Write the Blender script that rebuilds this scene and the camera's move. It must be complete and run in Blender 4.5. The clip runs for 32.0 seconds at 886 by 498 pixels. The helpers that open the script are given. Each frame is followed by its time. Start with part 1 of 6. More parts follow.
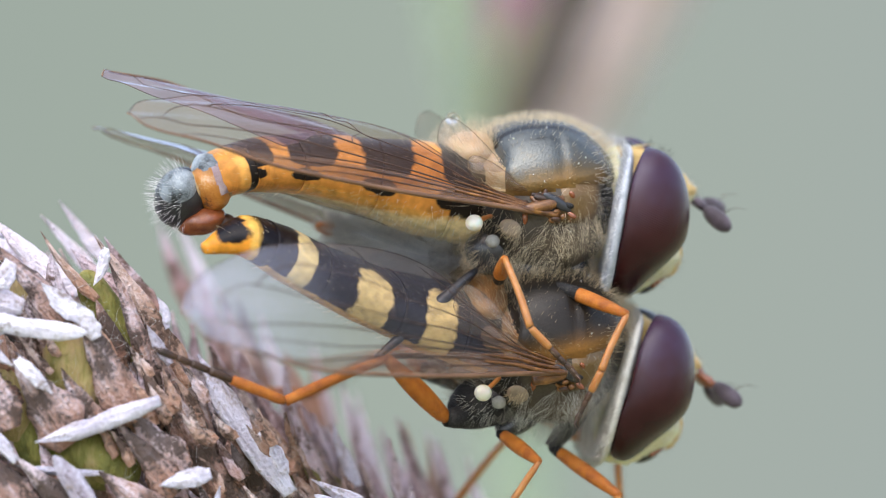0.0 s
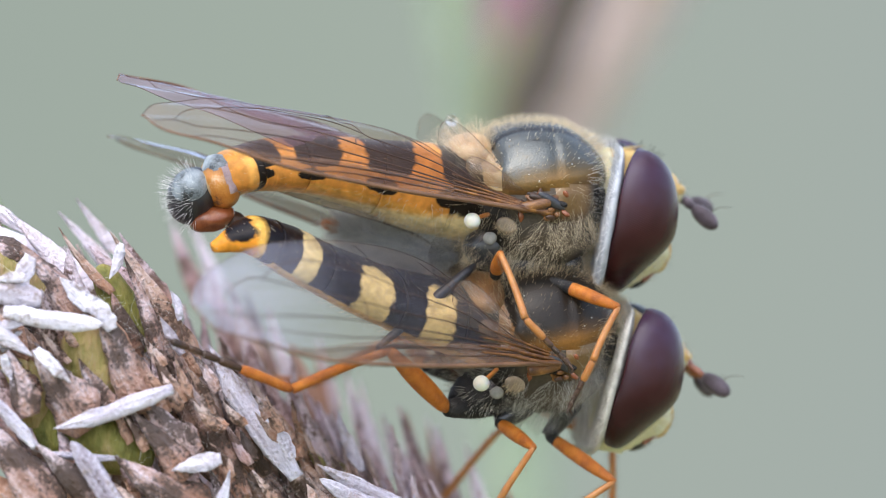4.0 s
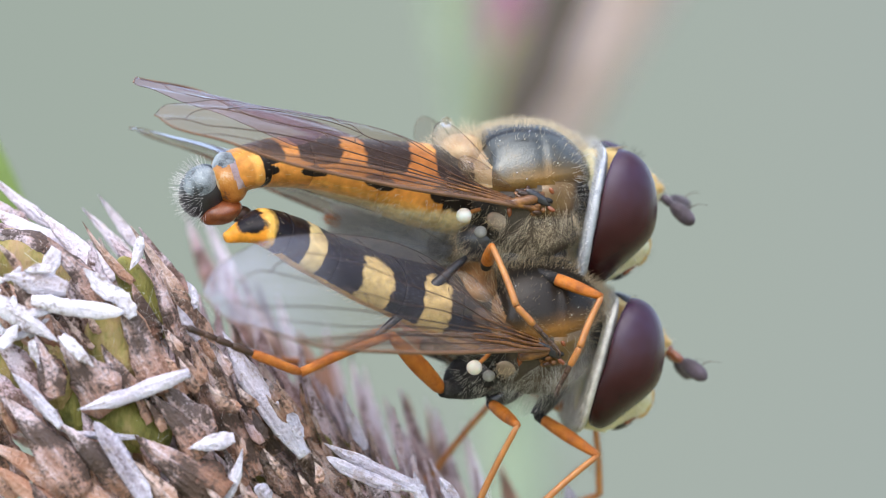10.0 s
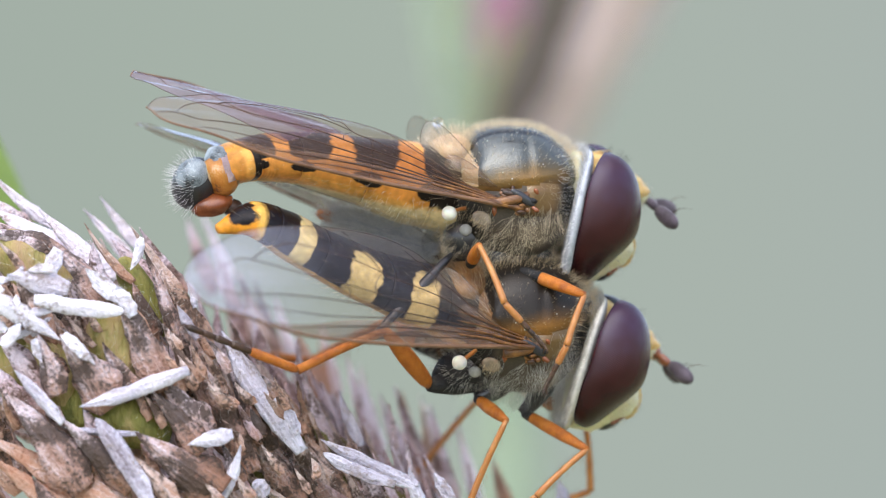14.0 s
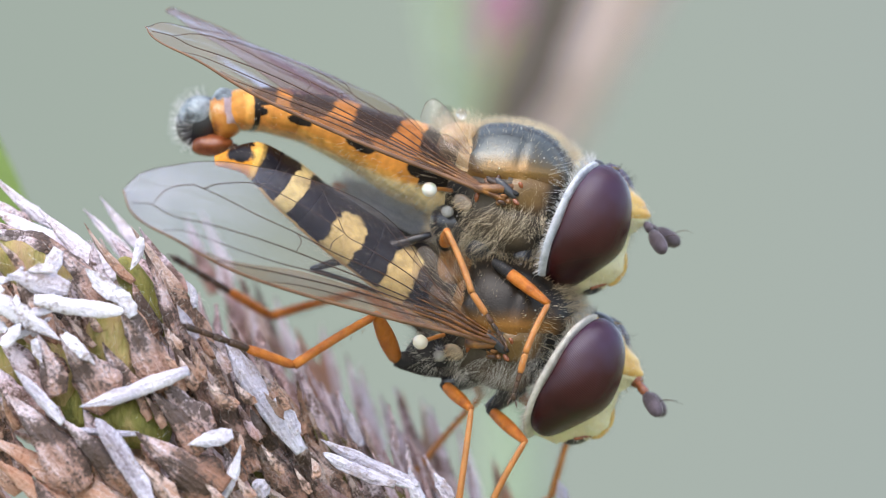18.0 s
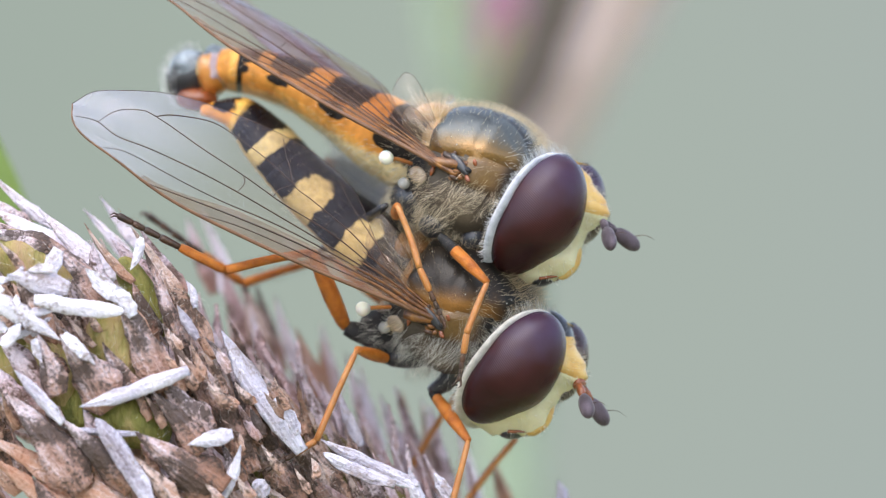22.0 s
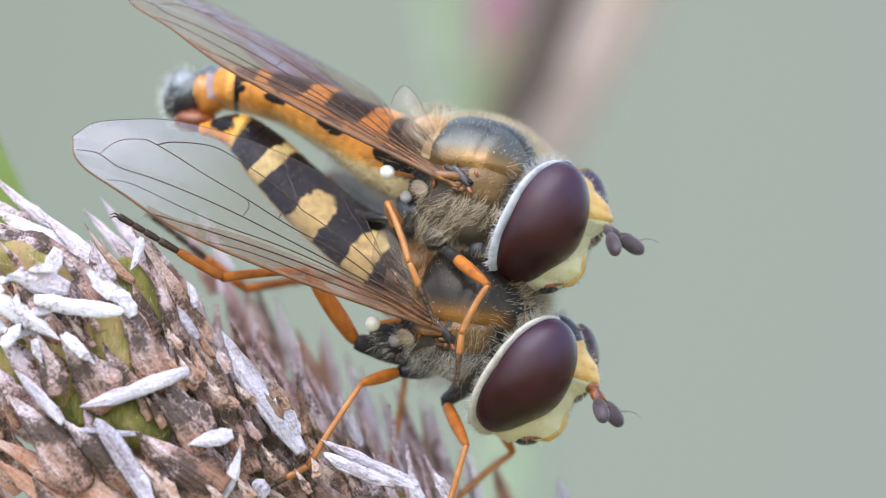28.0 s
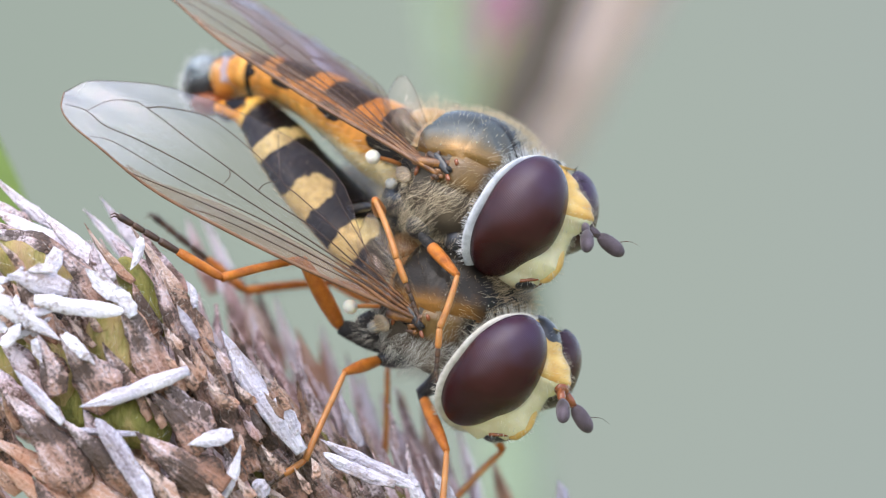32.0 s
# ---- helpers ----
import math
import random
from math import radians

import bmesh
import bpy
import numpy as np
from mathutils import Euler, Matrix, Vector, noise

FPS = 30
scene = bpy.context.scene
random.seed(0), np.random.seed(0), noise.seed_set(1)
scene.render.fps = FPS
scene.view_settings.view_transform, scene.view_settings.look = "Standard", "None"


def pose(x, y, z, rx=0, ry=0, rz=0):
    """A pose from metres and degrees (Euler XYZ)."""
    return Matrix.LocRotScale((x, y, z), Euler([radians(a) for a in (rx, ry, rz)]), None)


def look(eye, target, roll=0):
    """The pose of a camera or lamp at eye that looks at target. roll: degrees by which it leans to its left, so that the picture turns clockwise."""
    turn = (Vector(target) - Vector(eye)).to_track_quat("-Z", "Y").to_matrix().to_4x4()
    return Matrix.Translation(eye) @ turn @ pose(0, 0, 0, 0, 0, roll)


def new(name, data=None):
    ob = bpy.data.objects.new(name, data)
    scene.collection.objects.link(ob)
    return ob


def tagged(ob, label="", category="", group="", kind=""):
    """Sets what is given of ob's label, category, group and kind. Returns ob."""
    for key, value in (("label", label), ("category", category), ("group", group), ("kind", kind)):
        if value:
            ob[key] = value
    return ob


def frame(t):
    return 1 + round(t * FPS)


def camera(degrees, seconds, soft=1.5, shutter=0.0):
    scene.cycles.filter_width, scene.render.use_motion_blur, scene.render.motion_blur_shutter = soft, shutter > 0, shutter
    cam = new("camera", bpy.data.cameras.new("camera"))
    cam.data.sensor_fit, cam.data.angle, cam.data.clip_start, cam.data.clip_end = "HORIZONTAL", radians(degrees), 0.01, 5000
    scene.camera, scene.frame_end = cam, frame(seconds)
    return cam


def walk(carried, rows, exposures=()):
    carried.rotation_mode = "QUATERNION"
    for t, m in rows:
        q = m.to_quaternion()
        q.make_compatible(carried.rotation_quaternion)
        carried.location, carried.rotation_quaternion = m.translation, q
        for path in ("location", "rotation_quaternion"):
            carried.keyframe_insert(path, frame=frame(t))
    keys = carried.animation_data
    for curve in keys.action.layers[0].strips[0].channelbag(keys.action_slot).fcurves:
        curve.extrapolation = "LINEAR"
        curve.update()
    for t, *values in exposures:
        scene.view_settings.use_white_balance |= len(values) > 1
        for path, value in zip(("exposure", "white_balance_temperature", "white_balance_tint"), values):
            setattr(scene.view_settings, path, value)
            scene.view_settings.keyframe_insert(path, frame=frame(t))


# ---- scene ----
MM = 0.001
LIFT = 500.0  # the spike stands half a metre over the ground


def spot(x, y, z):
    """A place in the world from millimetres about the spike's top."""
    return Vector((x, y, z + LIFT)) * MM


def seat(x, y, z, rx=0, ry=0, rz=0):
    p = spot(x, y, z)
    return pose(p.x, p.y, p.z, rx, ry, rz)


cam = camera(6.0, 32.0, 1.0)
cam.data.dof.use_dof = True
cam.data.dof.aperture_fstop = 78.0
walk(cam, [(t, look(spot(x, y, z), spot(x, 0, z))) for t, x, y, z in [
    (0, -0.142, -137.62, 0.197),
    (0.5, -0.119, -138.48, 0.206),
    (1, -0.122, -139.26, 0.197),
    (1.5, -0.121, -140.13, 0.190),
    (2, -0.185, -140.81, 0.160),
    (2.5, -0.145, -141.56, 0.145),
    (3, -0.158, -142.67, 0.131),
    (3.5, -0.154, -143.35, 0.122),
    (5.5, -0.073, -146.72, 0.081),
    (6, -0.217, -147.40, 0.058),
    (6.5, -0.152, -148.67, 0.062),
    (7, -0.178, -149.09, 0.045),
    (7.5, -0.195, -149.77, 0.014),
    (8, -0.211, -150.95, -0.006),
    (8.5, -0.080, -151.43, 0.024),
    (9, -0.067, -152.47, 0.021),
    (9.5, -0.108, -152.90, -0.005),
    (10, -0.109, -154.17, -0.006),
    (10.5, -0.156, -154.68, -0.029),
    (11, -0.109, -155.77, -0.038),
    (11.5, -0.125, -156.66, -0.043),
    (12, -0.098, -157.26, -0.035),
    (12.5, -0.112, -157.23, -0.044),
    (13, -0.024, -157.55, -0.021),
    (13.5, 0.014, -157.23, -0.020),
    (14, 0, -157.4, 0), (32, 0, -157.4, 0)
]], [(0, 0.30), (7, 0.30), (13, 0.38), (32, 0.38)])

# ---- light ----
world = bpy.data.worlds.new("overcast")
scene.world = world
world.use_nodes = True
sky = world.node_tree.nodes.new("ShaderNodeTexSky")
sky.sky_type, sky.sun_disc = "NISHITA", False
sky.sun_elevation, sky.sun_rotation = radians(55), radians(200)
sky.air_density, sky.dust_density = 1.0, 2.0
veil = world.node_tree.nodes.new("ShaderNodeHueSaturation")
veil.inputs["Saturation"].default_value = 0.72
world.node_tree.links.new(sky.outputs[0], veil.inputs["Color"])
world.node_tree.links.new(veil.outputs[0], world.node_tree.nodes["Background"].inputs[0])
world.node_tree.nodes["Background"].inputs[1].default_value = 0.32
sun = new("sun", bpy.data.lights.new("sun", "SUN"))
sun.data.energy, sun.data.angle, sun.data.color = 1.5, radians(64), (1.0, 0.98, 0.995)
sun.matrix_world = look((-0.5, -0.7, 2.6), (0, 0, 0.5))


# ---- materials ----
def blank(name):
    m = bpy.data.materials.new(name)
    m.use_nodes = True
    return m, m.node_tree.nodes, m.node_tree.links, m.node_tree.nodes["Principled BSDF"]


def ramp(nodes, stops):
    r = nodes.new("ShaderNodeValToRGB")
    while len(r.color_ramp.elements) < len(stops):
        r.color_ramp.elements.new(0.5)
    for e, (at, c) in zip(r.color_ramp.elements, stops):
        e.position, e.color = at, (*c, 1)
    return r


def grainy(name, stops, scale=3.0, fine=25.0, rough=0.6, bump=0.3, metal=0.0, coat=0.0, sss=0.0, sheen=0.0, vary=0.0, spec=0.5, stretch=(1, 1, 1)):
    """A surface whose colour follows two scales of noise (per mm), with relief."""
    m, nodes, links, bsdf = blank(name)
    where = nodes.new("ShaderNodeTexCoord")
    place = nodes.new("ShaderNodeMapping")
    place.inputs["Scale"].default_value = [1000 * s for s in stretch]
    links.new(where.outputs["Object"], place.inputs[0])
    big, small = nodes.new("ShaderNodeTexNoise"), nodes.new("ShaderNodeTexNoise")
    for n, s in ((big, scale), (small, fine)):
        n.inputs["Scale"].default_value, n.inputs["Detail"].default_value = s, 4
        links.new(place.outputs[0], n.inputs["Vector"])
    mix = nodes.new("ShaderNodeMath")
    mix.operation = "MULTIPLY_ADD"
    mix.inputs[1].default_value = 0.3
    links.new(small.outputs["Fac"], mix.inputs[0])
    low = nodes.new("ShaderNodeMath")
    low.operation = "MULTIPLY_ADD"
    low.inputs[1].default_value, low.inputs[2].default_value = 0.9, -0.1
    links.new(big.outputs["Fac"], low.inputs[0])
    links.new(low.outputs[0], mix.inputs[2])
    last = mix
    if vary:
        info = nodes.new("ShaderNodeObjectInfo")
        add = nodes.new("ShaderNodeMath")
        add.operation = "MULTIPLY_ADD"
        add.inputs[1].default_value = vary
        links.new(info.outputs["Random"], add.inputs[0])
        links.new(mix.outputs[0], add.inputs[2])
        off = nodes.new("ShaderNodeMath")
        off.operation = "SUBTRACT"
        off.inputs[1].default_value = vary / 2
        links.new(add.outputs[0], off.inputs[0])
        shift = nodes.new("ShaderNodeVectorMath")
        shift.operation = "ADD"
        links.new(info.outputs["Random"], shift.inputs[1])
        spread = nodes.new("ShaderNodeVectorMath")
        spread.operation = "SCALE"
        spread.inputs["Scale"].default_value = 1
        links.new(place.outputs[0], shift.inputs[0])
        far = nodes.new("ShaderNodeMath")
        far.operation = "MULTIPLY"
        far.inputs[1].default_value = 40
        links.new(info.outputs["Random"], far.inputs[0])
        links.new(far.outputs[0], shift.inputs[1])
        for n in (big, small):
            links.new(shift.outputs[0], n.inputs["Vector"])
        last = off
    colour = ramp(nodes, stops)
    links.new(last.outputs[0], colour.inputs[0])
    links.new(colour.outputs[0], bsdf.inputs["Base Color"])
    relief = nodes.new("ShaderNodeBump")
    relief.inputs["Strength"].default_value, relief.inputs["Distance"].default_value = bump, (0.09 if vary else 0.04) * MM
    links.new(small.outputs["Fac"], relief.inputs["Height"])
    links.new(relief.outputs[0], bsdf.inputs["Normal"])
    bsdf.inputs["Roughness"].default_value = rough
    bsdf.inputs["Metallic"].default_value = metal
    bsdf.inputs["Coat Weight"].default_value = coat
    bsdf.inputs["Coat Roughness"].default_value = 0.15
    bsdf.inputs["Specular IOR Level"].default_value = spec
    bsdf.inputs["Sheen Weight"].default_value = sheen
    if sss:
        bsdf.inputs["Subsurface Weight"].default_value = sss
        bsdf.inputs["Subsurface Radius"].default_value = (0.3 * MM, 0.15 * MM, 0.06 * MM)
        bsdf.inputs["Subsurface Scale"].default_value = 1.0
    return m


def husk(name, stops, mould=(0.11, 0.075, 0.055), patchy=0.6, vary=0.3, rough=0.8, fibre=1.0, joined_mass=False, thin=0.0, rise=0.11, aged=False):
    """A dry plant scale: long fibres, blotches of mould, fine grit. Scales lie along their own x."""
    m, nodes, links, bsdf = blank(name)
    where = nodes.new("ShaderNodeTexCoord")
    pick = nodes.new("ShaderNodeNewGeometry") if joined_mass else nodes.new("ShaderNodeObjectInfo")
    rnd = pick.outputs["Random Per Island" if joined_mass else "Random"]
    far = nodes.new("ShaderNodeMath")
    far.operation = "MULTIPLY"
    far.inputs[1].default_value = 0.05
    links.new(rnd, far.inputs[0])
    shift = nodes.new("ShaderNodeVectorMath")
    links.new(where.outputs["Object"], shift.inputs[0])
    links.new(far.outputs[0], shift.inputs[1])
    def layer(scale, stretch, detail=4.0):
        place = nodes.new("ShaderNodeMapping")
        place.inputs["Scale"].default_value = [1000 * v for v in stretch]
        links.new(shift.outputs[0], place.inputs[0])
        n = nodes.new("ShaderNodeTexNoise")
        n.inputs["Scale"].default_value, n.inputs["Detail"].default_value = scale, detail
        links.new(place.outputs[0], n.inputs["Vector"])
        return n.outputs["Fac"]
    def math_of(op, a, b, c=None):
        n = nodes.new("ShaderNodeMath")
        n.operation = op
        for k, v in enumerate((a, b, c)):
            if v is None:
                continue
            if isinstance(v, float):
                n.inputs[k].default_value = v
            else:
                links.new(v, n.inputs[k])
        return n.outputs[0]
    streak = layer(11.0, (0.06, 1, 1) if not joined_mass else (0.6, 0.6, 0.6))
    blotch, spots, grit = layer(1.3, (0.7, 1, 1)), layer(2.2, (0.8, 1, 1), 8.0), layer(15.0, (1, 1, 1), 6.0)
    tone = math_of("MULTIPLY_ADD", grit, 0.75, math_of("MULTIPLY_ADD", streak, 0.8 * min(1.0, fibre), math_of("MULTIPLY_ADD", blotch, 1.2, math_of("MULTIPLY_ADD", rnd, vary, -0.34 - 0.4 * min(1.0, fibre) - vary / 2))))
    colour = ramp(nodes, [(at, (min(1.0, r * 1.02), g * 0.98, min(1.0, b * 1.05))) for at, (r, g, b) in stops])
    spotty = math_of("MULTIPLY_ADD", grit, 0.5, math_of("ADD", spots, -0.26))
    ground = colour.outputs[0]
    if aged:
        # rusty at the base, mouldy in the middle, bleached at the tip
        a = nodes.new("ShaderNodeAttribute")
        a.attribute_name = "reach"
        age = a.outputs["Fac"]
        tone = math_of("ADD", tone, math_of("MULTIPLY_ADD", age, 0.30, -0.13))
        hump = math_of("SUBTRACT", 1.0, math_of("MULTIPLY", math_of("ABSOLUTE", math_of("SUBTRACT", age, 0.55), 0.0), 3.0))
        spotty = math_of("MULTIPLY_ADD", math_of("MAXIMUM", hump, -0.6), 0.07, spotty)
        root = nodes.new("ShaderNodeMix")
        root.data_type = "RGBA"
        near_root = math_of("MULTIPLY_ADD", age, -1.6, math_of("MULTIPLY_ADD", blotch, 0.9, 0.25))
        pinch = nodes.new("ShaderNodeClamp")
        pinch.inputs[2].default_value = 0.45
        links.new(near_root, pinch.inputs[0])
        links.new(pinch.outputs[0], root.inputs["Factor"])
        links.new(ground, root.inputs["A"])
        root.inputs["B"].default_value = (0.41, 0.205, 0.125, 1)
        ground = root.outputs["Result"]
    links.new(tone, colour.inputs[0])
    dirt = ramp(nodes, [(patchy, (0, 0, 0)), (patchy + 0.14, (0.92, 0.92, 0.92))])
    links.new(spotty, dirt.inputs[0])
    mix = nodes.new("ShaderNodeMix")
    mix.data_type = "RGBA"
    links.new(dirt.outputs[0], mix.inputs["Factor"])
    links.new(ground, mix.inputs["A"])
    mix.inputs["B"].default_value = (*mould, 1)
    links.new(mix.outputs["Result"], bsdf.inputs["Base Color"])
    relief = nodes.new("ShaderNodeBump")
    relief.inputs["Strength"].default_value, relief.inputs["Distance"].default_value = 1.0, rise * MM
    links.new(math_of("MULTIPLY_ADD", grit, 0.9, math_of("MULTIPLY", streak, fibre)), relief.inputs["Height"])
    links.new(relief.outputs[0], bsdf.inputs["Normal"])
    bsdf.inputs["Roughness"].default_value = rough
    bsdf.inputs["Specular IOR Level"].default_value = 0.25
    if thin:
        bsdf.inputs["Subsurface Weight"].default_value = thin
        bsdf.inputs["Subsurface Radius"].default_value = (0.15 * MM, 0.12 * MM, 0.1 * MM)
        bsdf.inputs["Subsurface Scale"].default_value = 1.0
    return m


def banded(name, dark, bright, belly, rough=0.35):
    """Abdomen skin: dark ground with bright bands; a pale belly. The bands are pigment carried by the mesh."""
    m, nodes, links, bsdf = blank(name)
    where, place = nodes.new("ShaderNodeTexCoord"), nodes.new("ShaderNodeMapping")
    place.inputs["Scale"].default_value = (1000, 1000, 1000)
    links.new(where.outputs["Object"], place.inputs[0])
    noise_a, noise_b = nodes.new("ShaderNodeTexNoise"), nodes.new("ShaderNodeTexNoise")
    for n, s in ((noise_a, 6.0), (noise_b, 45.0)):
        n.inputs["Scale"].default_value = s
        links.new(place.outputs[0], n.inputs["Vector"])
    wobble = nodes.new("ShaderNodeMath")
    wobble.operation = "MULTIPLY_ADD"
    wobble.inputs[1].default_value, wobble.inputs[2].default_value = 0.26, -0.13
    links.new(noise_a.outputs["Fac"], wobble.inputs[0])
    tones = []
    for key, stops in (("band", [(0.46, (0, 0, 0)), (0.54, (1, 1, 1))]), ("belly", [(0.4, (0, 0, 0)), (0.6, (1, 1, 1))]), ("cream", [(0.42, (0, 0, 0)), (0.62, (1, 1, 1))])):
        a = nodes.new("ShaderNodeAttribute")
        a.attribute_name = key
        s = nodes.new("ShaderNodeMath")
        s.operation = "ADD"
        links.new(a.outputs["Fac"], s.inputs[0])
        links.new(wobble.outputs[0], s.inputs[1])
        r = ramp(nodes, stops)
        links.new(s.outputs[0], r.inputs[0])
        tones.append(r)
    def shade(c):
        r = ramp(nodes, [(0.25, [v * 0.7 for v in c]), (0.75, [min(1, v * 1.25) for v in c])])
        links.new(noise_a.outputs["Fac"], r.inputs[0])
        return r
    def blend(f, a, b):
        x = nodes.new("ShaderNodeMix")
        x.data_type = "RGBA"
        links.new(f.outputs[0], x.inputs["Factor"])
        links.new(a, x.inputs["A"])
        links.new(b, x.inputs["B"])
        return x.outputs["Result"]
    back = blend(tones[0], shade(dark).outputs[0], shade(bright).outputs[0])
    under = blend(tones[1], back, shade(belly).outputs[0])
    links.new(blend(tones[2], under, shade((0.74, 0.60, 0.34)).outputs[0]), bsdf.inputs["Base Color"])
    relief = nodes.new("ShaderNodeBump")
    relief.inputs["Strength"].default_value, relief.inputs["Distance"].default_value = 0.25, 0.02 * MM
    links.new(noise_b.outputs["Fac"], relief.inputs["Height"])
    links.new(relief.outputs[0], bsdf.inputs["Normal"])
    bsdf.inputs["Roughness"].default_value = rough
    bsdf.inputs["Specular IOR Level"].default_value = 0.16
    bsdf.inputs["Subsurface Weight"].default_value = 0.08
    bsdf.inputs["Subsurface Radius"].default_value = (0.2 * MM, 0.1 * MM, 0.04 * MM)
    bsdf.inputs["Subsurface Scale"].default_value = 1.0
    return m


def pigmented(name, stops, rough, coat, metal, spec=0.5):
    """Skin whose pigment follows the mesh's own pattern, broken up by noise, with fine pits."""
    m, nodes, links, bsdf = blank(name)
    where, place = nodes.new("ShaderNodeTexCoord"), nodes.new("ShaderNodeMapping")
    place.inputs["Scale"].default_value = (1000, 1000, 1000)
    links.new(where.outputs["Object"], place.inputs[0])
    a = nodes.new("ShaderNodeAttribute")
    a.attribute_name = "pigment"
    total = a.outputs["Fac"]
    for scale, weight in ((2.4, 0.34), (26.0, 0.26)):
        n = nodes.new("ShaderNodeTexNoise")
        n.inputs["Scale"].default_value, n.inputs["Detail"].default_value = scale, 4
        links.new(place.outputs[0], n.inputs["Vector"])
        off = nodes.new("ShaderNodeMath")
        off.operation = "SUBTRACT"
        off.inputs[1].default_value = 0.5
        links.new(n.outputs["Fac"], off.inputs[0])
        add = nodes.new("ShaderNodeMath")
        add.operation = "MULTIPLY_ADD"
        add.inputs[1].default_value = weight
        links.new(off.outputs[0], add.inputs[0])
        links.new(total, add.inputs[2])
        total = add.outputs[0]
    c = ramp(nodes, stops)
    links.new(total, c.inputs[0])
    links.new(c.outputs[0], bsdf.inputs["Base Color"])
    relief = nodes.new("ShaderNodeBump")
    relief.inputs["Strength"].default_value, relief.inputs["Distance"].default_value = 0.35, 0.03 * MM
    links.new(n.outputs["Fac"], relief.inputs["Height"])
    links.new(relief.outputs[0], bsdf.inputs["Normal"])
    bsdf.inputs["Roughness"].default_value, bsdf.inputs["Metallic"].default_value = rough, metal
    bsdf.inputs["Coat Weight"].default_value, bsdf.inputs["Coat Roughness"].default_value = coat, 0.12
    bsdf.inputs["Specular IOR Level"].default_value = spec
    bsdf.inputs["Coat Tint"].default_value = (0.86, 0.93, 1, 1)
    return m


def compound_eye():
    """Dark wine-brown eye with a fine hexagonal grain, and sky sheen painted into its top."""
    m, nodes, links, bsdf = blank("compound_eye")
    where, place = nodes.new("ShaderNodeTexCoord"), nodes.new("ShaderNodeMapping")
    place.inputs["Scale"].default_value = (1000, 1000, 1000)
    links.new(where.outputs["Object"], place.inputs[0])
    waves = []
    for key in ("facet_u", "facet_v"):
        a = nodes.new("ShaderNodeAttribute")
        a.attribute_name = key
        k = nodes.new("ShaderNodeMath")
        k.operation = "MULTIPLY"
        k.inputs[1].default_value = 2 * math.pi / 0.033
        links.new(a.outputs["Fac"], k.inputs[0])
        w = nodes.new("ShaderNodeMath")
        w.operation = "SINE"
        links.new(k.outputs[0], w.inputs[0])
        waves.append(w)
    cells = nodes.new("ShaderNodeMath")
    cells.operation = "MULTIPLY_ADD"
    cells.inputs[1].default_value = 0.5
    links.new(waves[0].outputs[0], cells.inputs[0])
    links.new(waves[1].outputs[0], cells.inputs[2])
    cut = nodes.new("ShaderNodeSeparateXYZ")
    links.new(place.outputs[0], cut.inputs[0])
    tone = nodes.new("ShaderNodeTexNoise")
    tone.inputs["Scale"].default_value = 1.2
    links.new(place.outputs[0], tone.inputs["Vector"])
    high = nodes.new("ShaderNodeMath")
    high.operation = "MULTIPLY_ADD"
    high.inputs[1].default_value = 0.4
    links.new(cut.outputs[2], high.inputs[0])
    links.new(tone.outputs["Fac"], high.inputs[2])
    # violet sheen above and darker red below are put into the colour by height
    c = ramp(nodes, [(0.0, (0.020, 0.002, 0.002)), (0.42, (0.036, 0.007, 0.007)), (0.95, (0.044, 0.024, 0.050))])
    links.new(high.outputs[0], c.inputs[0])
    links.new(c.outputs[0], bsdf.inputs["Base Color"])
    relief = nodes.new("ShaderNodeBump")
    relief.inputs["Strength"].default_value, relief.inputs["Distance"].default_value = 1.0, 0.0009 * MM
    links.new(cells.outputs[0], relief.inputs["Height"])
    links.new(relief.outputs[0], bsdf.inputs["Normal"])
    bsdf.inputs["Roughness"].default_value = 0.27
    bsdf.inputs["Specular IOR Level"].default_value = 0.38
    bsdf.inputs["Specular Tint"].default_value = (0.8, 0.86, 1, 1)
    return m


